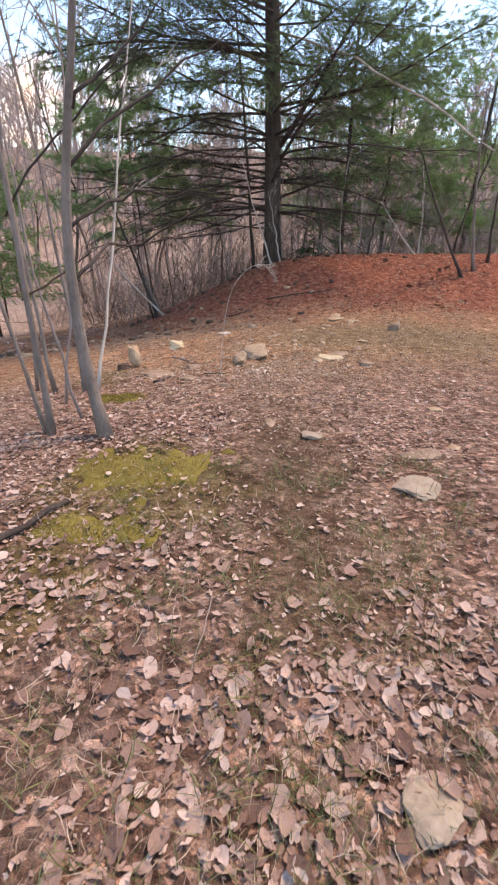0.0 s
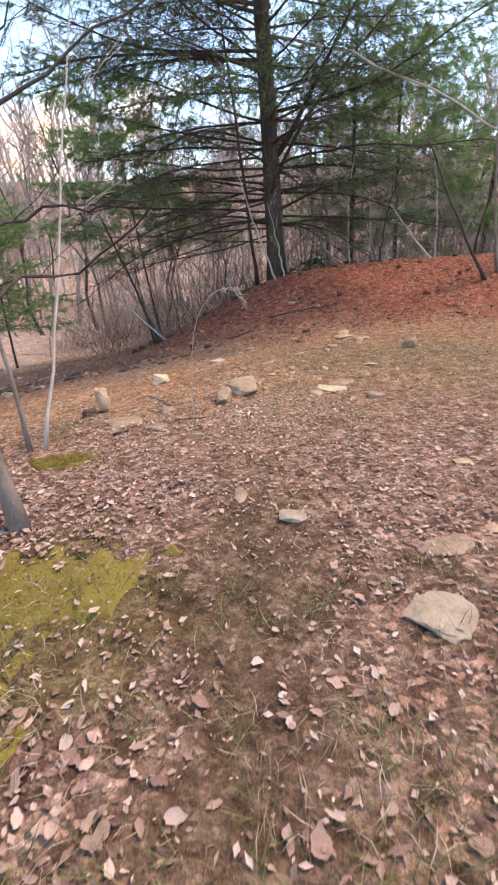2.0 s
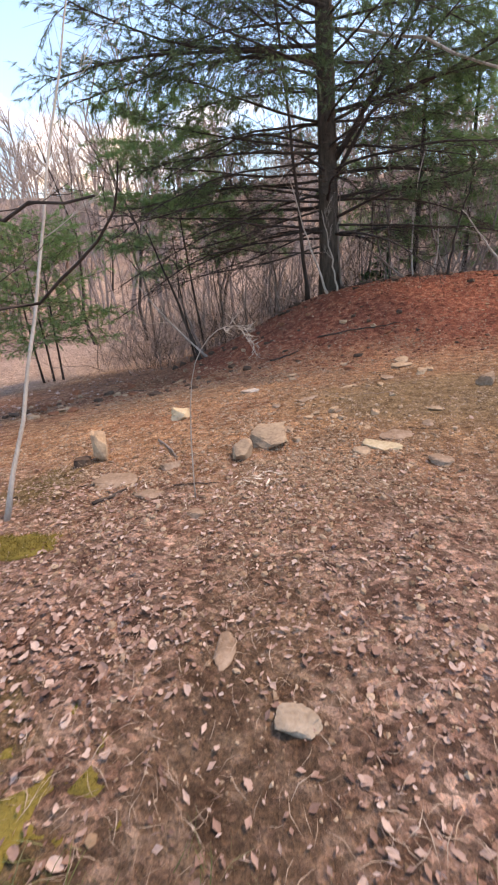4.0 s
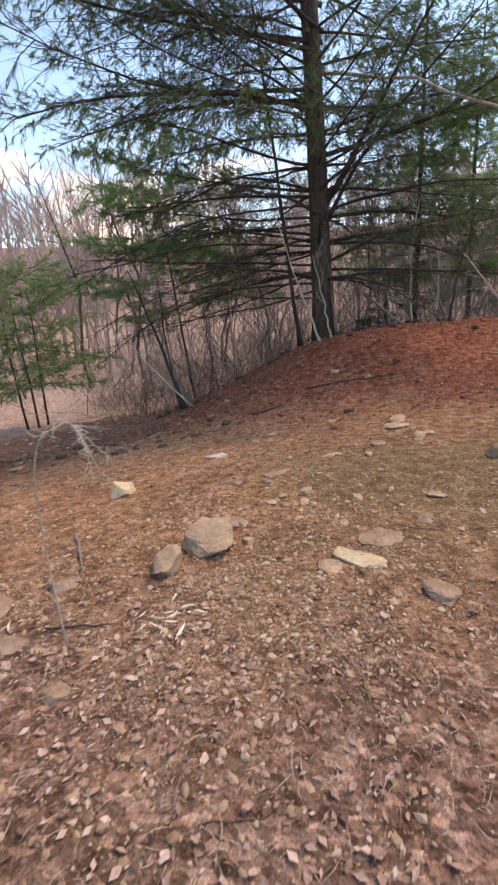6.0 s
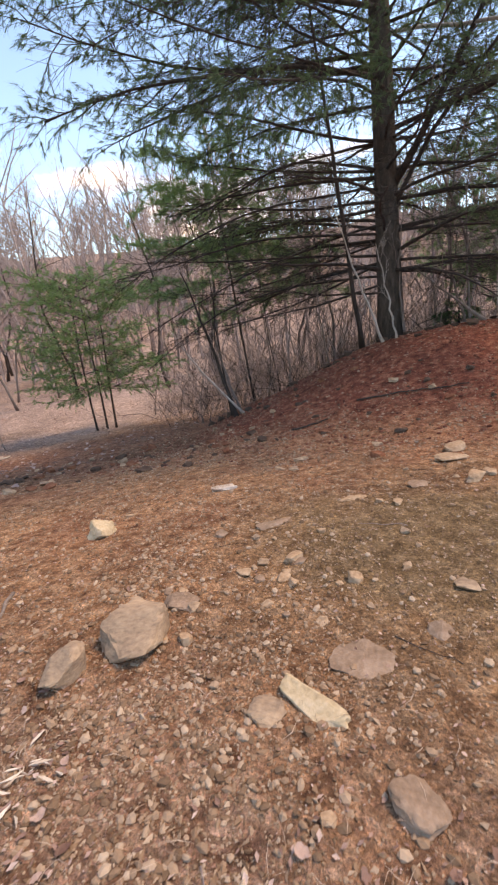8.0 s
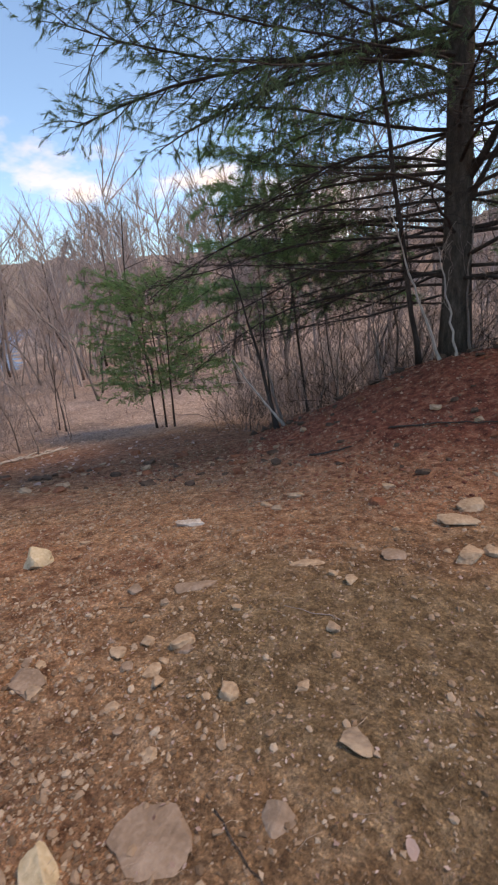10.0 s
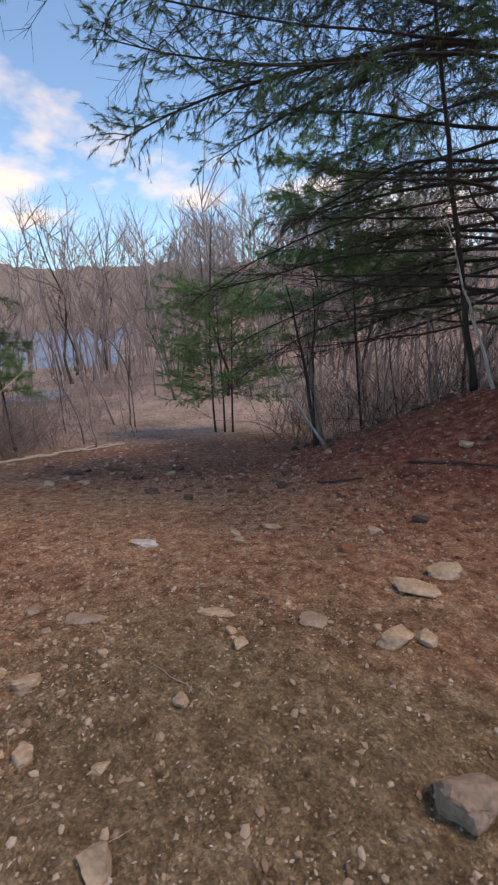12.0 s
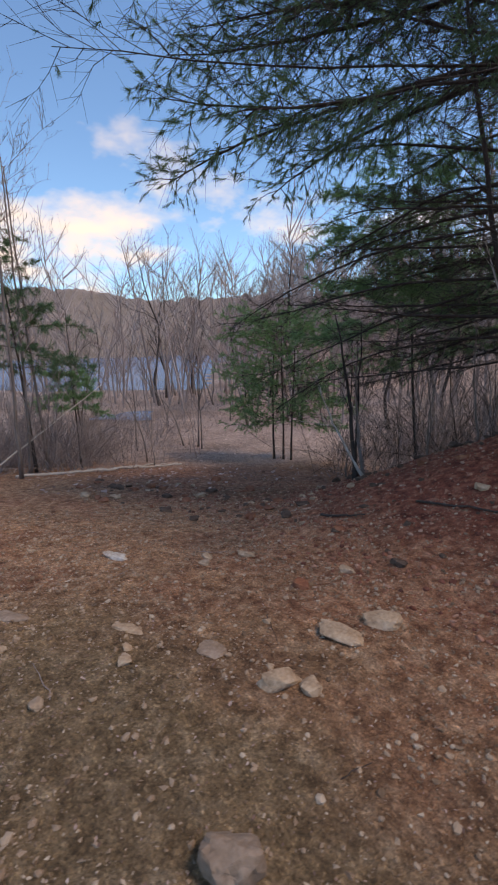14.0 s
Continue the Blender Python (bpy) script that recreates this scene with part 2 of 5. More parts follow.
    # Dark colour for the damp trail and for shade painted by the bank.
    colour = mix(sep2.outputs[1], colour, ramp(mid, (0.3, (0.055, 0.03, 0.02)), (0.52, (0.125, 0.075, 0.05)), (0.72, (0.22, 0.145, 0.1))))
    colour = mix(0.75, colour, ramp(fine, (0.3, (0.4, 0.45, 0.45)), (0.5, (1.0, 1.0, 1.0)), (0.7, (1.6, 1.55, 1.5))), "MULTIPLY")
    colour = mix(0.5, colour, ramp(coarse, (0.35, (0.68, 0.68, 0.7)), (0.65, (1.25, 1.22, 1.18))), "MULTIPLY")
    colour = mix(0.6, colour, ramp(noise_node(27.0, 5.0, 0.65), (0.36, (0.5, 0.5, 0.52)), (0.5, (1.0, 1.0, 1.0)), (0.66, (1.4, 1.38, 1.34))), "MULTIPLY")
    l.new(colour, b.inputs["Base Color"])
    h = n.new("ShaderNodeMath")
    l.new(mid, h.inputs[0])
    l.new(fine, h.inputs[1])
    h2 = n.new("ShaderNodeMath")
    h2.operation = "MULTIPLY_ADD"
    l.new(leafy, h2.inputs[0])
    l.new(sep.outputs[1], h2.inputs[1])
    l.new(h.outputs[0], h2.inputs[2])
    h = h2
    bp = n.new("ShaderNodeBump")
    bp.inputs["Strength"].default_value, bp.inputs["Distance"].default_value = 1.0, 0.028
    l.new(h.outputs[0], bp.inputs["Height"])
    l.new(bp.outputs[0], b.inputs["Normal"])
    return m


M_SOIL = ground_material()


# ---- mesh helpers ----
class Geo:
    """Vertices and faces gathered for one mesh."""

    def __init__(self):
        self.v, self.f = [], []

    def tube(self, pts, radii, sides=6):
        base = len(self.v)
        for i, p in enumerate(pts):
            a, c = pts[max(0, i - 1)], pts[min(len(pts) - 1, i + 1)]
            d = (c - a).normalized()
            u = d.cross(Vector((0.31, 0.87, 0.4))).normalized()
            w = d.cross(u)
            for k in range(sides):
                ang = 2 * math.pi * k / sides
                self.v.append(p + (u * math.cos(ang) + w * math.sin(ang)) * radii[i])
        for i in range(len(pts) - 1):
            for k in range(sides):
                k2 = (k + 1) % sides
                self.f.append((base + i * sides + k, base + i * sides + k2, base + (i + 1) * sides + k2, base + (i + 1) * sides + k))
        if sides > 4:
            self.f.append(tuple(base + (len(pts) - 1) * sides + k for k in range(sides)))
            self.f.append(tuple(base + k for k in reversed(range(sides))))

    def mesh(self, name, mat, smooth=True):
        me = bpy.data.meshes.new(name)
        me.from_pydata(self.v, [], self.f)
        me.materials.append(mat)
        if smooth:
            me.shade_smooth()
        return me


def part(name, data, mat, parent=None, label="", smooth=True):
    if isinstance(data, Geo):
        data = data.mesh(name, mat, smooth)
    elif isinstance(data, bmesh.types.BMesh):
        bm, data = data, bpy.data.meshes.new(name)
        bm.to_mesh(data)
        bm.free()
        data.materials.append(mat)
        if smooth:
            data.shade_smooth()
    ob = new(name, data)
    ob.parent = parent
    return tagged(ob, label=label) if label else ob


def joined(name, v, f, mat, smooth=False):
    """A mesh from numpy arrays of vertices and faces."""
    me = bpy.data.meshes.new(name)
    me.from_pydata(v.tolist(), [], f.tolist())
    me.materials.append(mat)
    if smooth:
        me.shade_smooth()
    return me


def strewn(templates, places, turns, sizes, pick):
    """Copies of small templates laid out by numpy: one array of vertices, one of faces."""
    vs, fs, base = [], [], 0
    for k, (tv, tf) in enumerate(templates):
        idx = np.nonzero(pick == k)[0]
        if not len(idx):
            continue
        v = np.einsum("nij,vj->nvi", turns[idx], tv) * sizes[idx][:, None, None] + places[idx][:, None, :]
        f = tf[None] + (np.arange(len(idx)) * len(tv))[:, None, None] + base
        vs.append(v.reshape(-1, 3))
        fs.append(f.reshape(-1, tf.shape[1]))
        base += len(idx) * len(tv)
    return np.concatenate(vs), np.concatenate(fs)


def turns_of(n, tilt, rs):
    """Random turns about z, tilted by up to about the given degrees."""
    a, b, c = rs.uniform(0, 2 * np.pi, n), rs.normal(0, np.radians(tilt), n), rs.normal(0, np.radians(tilt), n)
    ca, sa, cb, sb, cc, sc = np.cos(a), np.sin(a), np.cos(b), np.sin(b), np.cos(c), np.sin(c)
    z, o = np.zeros(n), np.ones(n)
    rz = np.array([[ca, -sa, z], [sa, ca, z], [z, z, o]]).transpose(2, 0, 1)
    rx = np.array([[o, z, z], [z, cb, -sb], [z, sb, cb]]).transpose(2, 0, 1)
    ry = np.array([[cc, z, sc], [z, o, z], [-sc, z, cc]]).transpose(2, 0, 1)
    return rx @ ry @ rz


# ---- ground ----
def lattice(i, j, seed):
    h = (i * 374761393 + j * 668265263 + seed * 974634221) & 0x7FFFFFFF
    h = ((h ^ (h >> 13)) * 1274126177) & 0x7FFFFFFF
    return ((h ^ (h >> 16)) & 0xFFFF) / 65535.0


def wander(x, y, size, seed, octaves=3):
    """Smooth noise from -1 to 1 with features of that size in metres."""
    x, y = np.asarray(x, float), np.asarray(y, float)
    total, amp, norm = 0.0, 1.0, 0.0
    for o in range(octaves):
        u, v = x / size * 2 ** o + 1000.5, y / size * 2 ** o + 1000.5
        i, j = np.floor(u).astype(np.int64), np.floor(v).astype(np.int64)
        fu, fv = u - i, v - j
        fu, fv = fu * fu * (3 - 2 * fu), fv * fv * (3 - 2 * fv)
        a, b2 = lattice(i, j, seed + o), lattice(i + 1, j, seed + o)
        c, d = lattice(i, j + 1, seed + o), lattice(i + 1, j + 1, seed + o)
        total = total + amp * ((a * (1 - fu) + b2 * fu) * (1 - fv) + (c * (1 - fu) + d * fu) * fv)
        norm += amp
        amp *= 0.5
    return total / norm * 2 - 1


def soft(v, k):
    return k * np.logaddexp(0, v / k)


def step(a, b, v):
    u = np.clip((v - a) / (b - a), 0, 1)
    return u * u * (3 - 2 * u)


def level(x, y):
    """The lie of the land: a shelf, a slope down to the lake, a bank across the way."""
    x, y = np.asarray(x, float), np.asarray(y, float)
    s = -0.8 * x + 0.6 * y
    base = 0.15 - 0.03 * (y - soft(y - 15, 1.5)) - 0.175 * soft(s - 3.9, 0.6) + 0.141 * soft(s - 19.5, 2) + 0.03 * soft(s - 70, 4)
    base = np.maximum(base, -7.0)
    crest = -0.35 + 1.1 * np.tanh((x + 1.1) / 2) - 0.35 * soft(-(x + 3.2), 0.5)
    w = step(9.4, 13.6, y) / (1 + np.exp(np.clip((y - 17.0) / 1.0, -50, 50)))
    d, az = np.hypot(x, y), np.degrees(np.arctan2(-x, y))
    rise = 19 * step(58, 125, d) * step(57, 44, az) * step(-150, -120, az)
    return base + np.maximum(crest - base, 0) * w + rise


def gz(x, y):
    """The ground's height with its unevenness."""
    bank = step(9.3, 10.5, np.asarray(y, float))
    return (level(x, y) + 0.035 * wander(x, y, 1.3, 3) + (0.02 + 0.012 * bank) * wander(x, y, 0.35, 7)
            + (0.015 + 0.006 * bank) * wander(x, y, 0.13, 9, 2) - 0.09 * np.exp(-((np.asarray(x) + 3.4) ** 2 + (np.asarray(y) - 11.3) ** 2) / 0.9))


def height(x, y):
    return float(gz(x, y))


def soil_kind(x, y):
    """How red, how littered and how grey the soil is; red and grey also carry some painted shade."""
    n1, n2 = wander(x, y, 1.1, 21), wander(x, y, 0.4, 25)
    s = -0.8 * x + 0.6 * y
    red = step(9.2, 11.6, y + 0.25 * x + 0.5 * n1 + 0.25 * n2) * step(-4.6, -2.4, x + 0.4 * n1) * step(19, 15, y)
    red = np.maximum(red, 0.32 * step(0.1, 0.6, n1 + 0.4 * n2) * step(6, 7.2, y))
    # Soil colour warmed where the pine's shade comes out blue.
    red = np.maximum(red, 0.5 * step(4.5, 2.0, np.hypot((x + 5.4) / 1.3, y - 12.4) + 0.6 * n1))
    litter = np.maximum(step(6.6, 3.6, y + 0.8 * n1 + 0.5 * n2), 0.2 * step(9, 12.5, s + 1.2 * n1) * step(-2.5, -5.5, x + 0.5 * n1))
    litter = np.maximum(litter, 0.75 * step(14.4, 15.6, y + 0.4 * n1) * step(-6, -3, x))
    # Grey gravel, with tree shade on the near ground put into its colour.
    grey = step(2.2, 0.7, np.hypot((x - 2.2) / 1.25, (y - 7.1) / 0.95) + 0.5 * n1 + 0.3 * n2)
    # Greyer colour standing in for shade in the hollow.
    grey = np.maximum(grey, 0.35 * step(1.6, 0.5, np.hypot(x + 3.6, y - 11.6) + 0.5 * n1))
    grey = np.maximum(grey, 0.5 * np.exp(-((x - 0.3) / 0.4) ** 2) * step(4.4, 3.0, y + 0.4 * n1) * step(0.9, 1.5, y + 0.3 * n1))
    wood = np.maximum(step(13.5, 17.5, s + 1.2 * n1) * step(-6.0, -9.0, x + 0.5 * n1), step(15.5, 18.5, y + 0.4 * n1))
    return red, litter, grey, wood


def stain_shade_kind(x, y):
    """Where moss has tinted the soil, where the trail is dark and damp, and where shade is painted in."""
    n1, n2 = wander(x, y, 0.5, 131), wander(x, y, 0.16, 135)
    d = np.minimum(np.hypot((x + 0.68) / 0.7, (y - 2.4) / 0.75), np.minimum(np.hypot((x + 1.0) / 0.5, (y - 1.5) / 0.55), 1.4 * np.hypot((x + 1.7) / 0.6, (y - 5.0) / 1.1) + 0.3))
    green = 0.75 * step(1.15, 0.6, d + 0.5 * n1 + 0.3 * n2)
    damp_shade = 0.95 * np.exp(-((x - 0.3 - 0.25 * n1) / 0.42) ** 2) * step(4.4, 3.0, y + 0.5 * n1) * step(1.0, 1.7, y + 0.3 * n1) * (0.65 + 0.35 * n2)
    # The pine's shade over the hollow, put into the soil colour.
    damp_shade = np.maximum(damp_shade, 0.4 * step(1.7, 0.5, np.hypot(x + 3.45, (y - 11.4) / 1.1) + 0.5 * n1))
    # Shaded strip along the shelf edge, darkened in the colour too.
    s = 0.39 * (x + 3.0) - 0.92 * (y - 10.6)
    damp_shade = np.maximum(damp_shade, 0.35 * np.exp(-(s / 0.7) ** 2) * step(-8, -5, x) * step(-1.2, -2.4, x + 0.6 * n1) * (0.7 + 0.3 * n2))
    return np.clip(green, 0, 1), np.clip(damp_shade, 0, 1)


def lines(lo, hi, fine, far_lo, far_hi, grow=1.12):
    a = list(np.arange(lo, hi, fine))
    d, p = fine, a[-1]
    while p < far_hi:
        d *= grow
        p += d
        a.append(p)
    d, p = fine, a[0]
    while p > far_lo:
        d *= grow
        p -= d
        a.insert(0, p)
    return np.array(a)


gx, gy = lines(-3.6, 4.6, 0.05, -1800, 1800), lines(-0.4, 14.2, 0.055, -1800, 1800)
GX, GY = np.meshgrid(gx, gy)
GZ = gz(GX, GY)
gv = np.stack([GX.ravel(), GY.ravel(), GZ.ravel()], 1)
nx, ny = len(gx), len(gy)
q = (np.arange(ny - 1)[:, None] * nx + np.arange(nx - 1)[None]).ravel()
ground_mesh = joined("ground", gv, np.stack([q, q + 1, q + nx + 1, q + nx], 1), M_SOIL, True)
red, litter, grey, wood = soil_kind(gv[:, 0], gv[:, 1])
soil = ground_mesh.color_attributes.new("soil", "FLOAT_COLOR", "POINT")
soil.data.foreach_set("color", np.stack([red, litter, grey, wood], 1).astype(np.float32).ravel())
green, damp_shade = stain_shade_kind(gv[:, 0], gv[:, 1])
stain_shade = ground_mesh.color_attributes.new("stain_shade", "FLOAT_COLOR", "POINT")
stain_shade.data.foreach_set("color", np.stack([green, damp_shade, 0 * damp_shade, 0 * damp_shade + 1], 1).astype(np.float32).ravel())
ground = tagged(new("ground", ground_mesh), "bare brown and rust-red soil falling away to a lake", "ground", kind="structure")

# lake and wet hollow
LAKE = -4.6
bm = bmesh.new()
bmesh.ops.create_grid(bm, x_segments=2, y_segments=2, size=900, matrix=pose(-500, 400, LAKE))
tagged(part("water", bm, M_WATER, None), "calm blue lake seen through bare trees", "lake", kind="structure")


def puddle(x, y, rx, ry):
    bm = bmesh.new()
    ring = []
    for k in range(28):
        a = 2 * math.pi * k / 28
        w = 1 + 0.25 * math.sin(3 * a + 1) + 0.12 * math.sin(7 * a)
        ring.append(bm.verts.new((rx * w * math.cos(a), ry * w * math.sin(a), 0)))
    bm.faces.new(ring)
    ob = part("water", bm, M_WATER, None)
    ob.location = (x, y, height(x, y) + 0.16)
    return tagged(ob, "shallow pool of standing water among dead reeds", "pool", kind="structure")


# ---- trees ----
def bent(p, d, length, n, rng, wob=0.12, rise=0.0):
    """A wandering line of n pieces; rise bends it up (minus: down)."""
    pts, d = [Vector(p)], Vector(d).normalized()
    for _ in range(n):
        d = (d + Vector((rng.gauss(0, wob), rng.gauss(0, wob), rng.gauss(0, wob) + rise / n))).normalized()
        pts.append(pts[-1] + d * (length / n))
    return pts


def taper(r0, r1, n):
    return [r0 + (r1 - r0) * i / n for i in range(n + 1)]


def along(pts, u):
    k = min(len(pts) - 2, int(u * (len(pts) - 1)))
    w = u * (len(pts) - 1) - k
    return pts[k].lerp(pts[k + 1], w), (pts[k + 1] - pts[k]).normalized()


def fork(d, rng, angle):
    side = d.cross(Vector((rng.gauss(0, 1), rng.gauss(0, 1), rng.gauss(0, 1)))).normalized()
    return (d * math.cos(angle) + side * math.sin(angle)).normalized()


def twigs(geo, pts, r, rng, count, length, levels, sides=4, up=0.25, thin=0.003):
    for k in range(count):
        u = rng.uniform(0.2, 1.0)
        p, d = along(pts, u)
        q = fork(d, rng, rng.uniform(0.5, 1.0))
        ln = length * rng.uniform(0.5, 1.1) * (1.15 - 0.6 * u)
        n = 3 if levels > 1 else 2
        sub = bent(p, q + Vector((0, 0, up)), ln, n, rng, 0.16, up)
        rr = max(thin, r * 0.45 * (1.1 - 0.6 * u))
        geo.tube(sub, taper(rr, max(thin * 0.6, rr * 0.25), n), sides if levels > 1 else 3)
        if levels > 1:
            twigs(geo, sub, rr, rng, max(2, int(count * 0.65)), ln * 0.5, levels - 1, 3, up, thin)


def bare_tree(name, tall, r, seed, lean=(0, 0, 0), branches=9, reach=0.33, levels=2, bark=M_GREY_BARK, start=0.3, wob=0.05, thin=0.003):
    rng = random.Random(seed)
    root = new(name)
    n = 12
    trunk = bent((0, 0, -0.08), Vector((lean[0], lean[1], 1)), tall, n, rng, wob, lean[2])
    g = Geo()
    radii = taper(r, max(thin, r * 0.15), n)
    radii[0] *= 1.35
    g.tube(trunk, radii, 8 if r > 0.03 else 6)
    part("trunk", g, bark, root)
    for k in range(branches):
        g = Geo()
        u = start + (0.98 - start) * (k + rng.random()) / branches
        p, d = along(trunk, u)
        a = rng.uniform(0, 6.28)
        out = Vector((math.cos(a), math.sin(a), rng.uniform(0.5, 1.3)))
        ln = tall * reach * rng.uniform(0.6, 1.15) * (1.15 - 0.7 * u)
        pts = bent(p, out, ln, 5, rng, 0.13, 0.25)
        rr = max(thin, r * (1 - 0.8 * u) * 0.5)
        g.tube(pts, taper(rr, max(thin * 0.6, rr * 0.25), 5), 4)
        twigs(g, pts, rr, rng, 4, ln * 0.5, levels, thin=thin)
        part("branch", g, bark if bark is not M_GREY_BARK else M_TWIG, root)
    return root


def tuft(needles, spread, length, width, seed, sag=0.0):
    """A tassel of needles along +z."""
    rs = np.random.RandomState(seed)
    v, f = [], []
    for k in range(needles):
        a, b = rs.uniform(0, 2 * np.pi), abs(rs.normal(0, spread))
        d = np.array([np.sin(b) * np.cos(a), np.sin(b) * np.sin(a), np.cos(b)])
        s = np.cross(d, [0.3, 0.5, 0.8])
        s = s / np.linalg.norm(s) * width
        ln = length * rs.uniform(0.7, 1.1)
        o = np.array([0, 0, rs.uniform(-0.5, 0.2) * length])
        base = len(v)
        v += [o - s, o + s, o + d * ln]
        f.append((base, base + 1, base + 2))
    return np.array(v), np.array(f)


TUFTS = [tuft(11, 0.42, 0.115, 0.0028, k) for k in range(6)]
FULL_TUFTS = [tuft(9, 0.8, 0.15, 0.0038, 20 + k) for k in range(6)]


def needles(name, spots, mat, parent, rs, sag=0.12, label="", tufts=TUFTS):
    n = len(spots)
    p = np.array([s[0] for s in spots])
    d = np.array([s[1] for s in spots])
    d = d / np.linalg.norm(d, axis=1)[:, None] + np.array([0, 0, -sag])
    d = d / np.linalg.norm(d, axis=1)[:, None]
    u = np.cross(d, rs.normal(size=(n, 3)))
    u = u / np.linalg.norm(u, axis=1)[:, None]
    t = np.stack([u, np.cross(d, u), d], 2)
    v, f = strewn(tufts, p, t, rs.uniform(0.75, 1.3, n), rs.randint(0, len(tufts), n))
    return part(name, joined(name, v, f, mat), mat, parent, label)


def bough(root, spots, p, d, length, r, rng, green, density, droop, spacing=0.16, dead=False):
    """A pine's limb with side twigs in a flat fan; tassels beyond the green share of its length."""
    n = 9
    pts = bent(p, d, length, n, rng, 0.07, droop)
    wood = Geo()
    wood.tube(pts, taper(r, max(0.004, r * 0.18), n), 6)
    count = int(length / spacing)
    flip = 1
    for k in range(count):
        u = 0.12 + 0.88 * (k + rng.random() * 0.8) / count
        q, dd = along(pts, min(u, 0.999))
        side = dd.cross(Vector((0, 0, 1))).normalized() * flip
        flip = -flip
        out = (dd * rng.uniform(0.5, 0.9) + side * rng.uniform(0.5, 1.0) + Vector((0, 0, rng.uniform(-0.25, 0.2)))).normalized()
        ln = length * rng.uniform(0.14, 0.3) * (1.25 - 0.75 * u) + 0.12
        sub = bent(q, out, ln, 3, rng, 0.15, droop * 0.4)
        wood.tube(sub, taper(max(0.004, r * 0.22), 0.0022, 3), 3)
        bare = u < green
        for j in range(int(3 + ln * 4) if bare else int(2 + ln * 5)):
            w = rng.uniform(0.2, 1.0)
            a, ad = along(sub, min(w, 0.999))
            o2 = fork(ad, rng, rng.uniform(0.4, 0.9))
            l2 = ln * rng.uniform(0.25, 0.5)
            tw = bent(a, o2, l2, 1, rng, 0.12, 0.0)
            wood.tube(tw, taper(0.0032, 0.0016, 1), 3)
            if not bare and rng.random() < density:
                for m in range(rng.randint(3, 5)):
                    b, bd = along(tw, rng.uniform(0.2, 0.999))
                    spots.append((tuple(b), tuple(fork(bd, rng, rng.uniform(0.1, 0.6)))))
        if not bare:
            for j in range(int((2 if density > 0.3 else rng.random() * 1.3) + ln * 11 * density)):
                a, ad = along(sub, rng.uniform(0.3, 0.999))
                spots.append((tuple(a), tuple(fork(ad, rng, rng.uniform(0.2, 0.8)))))
    part("branch", wood, M_DARK_BARK, root)


def pine(name, x, y, tall, r, seed, first, gap, reach, green, density, mat, label, limbs=(), stems=((0, 0, 0),), droop=-0.25, per=5, top=1.0, shape=1.0, deadto=0.0, spacing=0.16, snags=(), tufts=TUFTS, sag=0.2):
    rng, rs = random.Random(seed), np.random.RandomState(seed)
    root = new(name)
    root.location = (x, y, height(x, y))
    spots = []
    for sx, sy, lean in stems:
        g = Geo()
        trunk = bent((sx, sy, -0.12), (lean, lean * 0.4, 1), tall, 16, rng, 0.012)
        radii = taper(r, r * 0.12, 16)
        radii[0] *= 1.18
        radii[1] *= 1.03
        g.tube(trunk, radii, 14 if r > 0.1 else 8)
        part("trunk", g, M_PINE_BARK if r > 0.1 else M_DARK_BARK, root)
        h = first
        while h < tall * top:
            u = h / tall
            p, _ = along(trunk, min(u, 0.99))
            a0 = rng.uniform(0, 6.28)
            for k in range(per):
                a = a0 + 6.28 * k / per + rng.uniform(-0.35, 0.35)
                ln = reach * rng.uniform(0.65, 1.1) * min(1.0, (1 - u) * 1.6 + 0.12) ** shape
                grn = 1.2 if h < deadto and rng.random() < 0.75 else green
                bough(root, spots, p, (math.cos(a), math.sin(a), rng.uniform(-0.08, 0.2) + 0.3 * u), ln, max(0.008, r * 0.13 * (1.2 - u)), rng, grn, density if h < 8 else density * 0.5, droop, spacing if h < 8 else spacing * 2.4)
            h += gap * rng.uniform(0.75, 1.25)
    for p0, d0, ln, rr, grn, *rest in limbs:
        bough(root, spots, Vector(p0) - root.location, d0, ln, rr, rng, grn, rest[0] if rest else density, -0.1, spacing)
    for knots in snags:
        line = [Vector(k) - root.location for k in knots]
        g = Geo()
        g.tube([along(line, i / 9 * 0.999)[0] + Vector((rng.gauss(0, 0.02), rng.gauss(0, 0.02), rng.gauss(0, 0.02))) for i in range(10)], taper(0.032, 0.016, 9), 7)
        part("branch", g, M_PALE_WOOD, root, "bleached broken limb hanging from the trunk")
    needles("crown", spots, mat, root, rs, sag, tufts=tufts)
    return tagged(root, label, "tree")


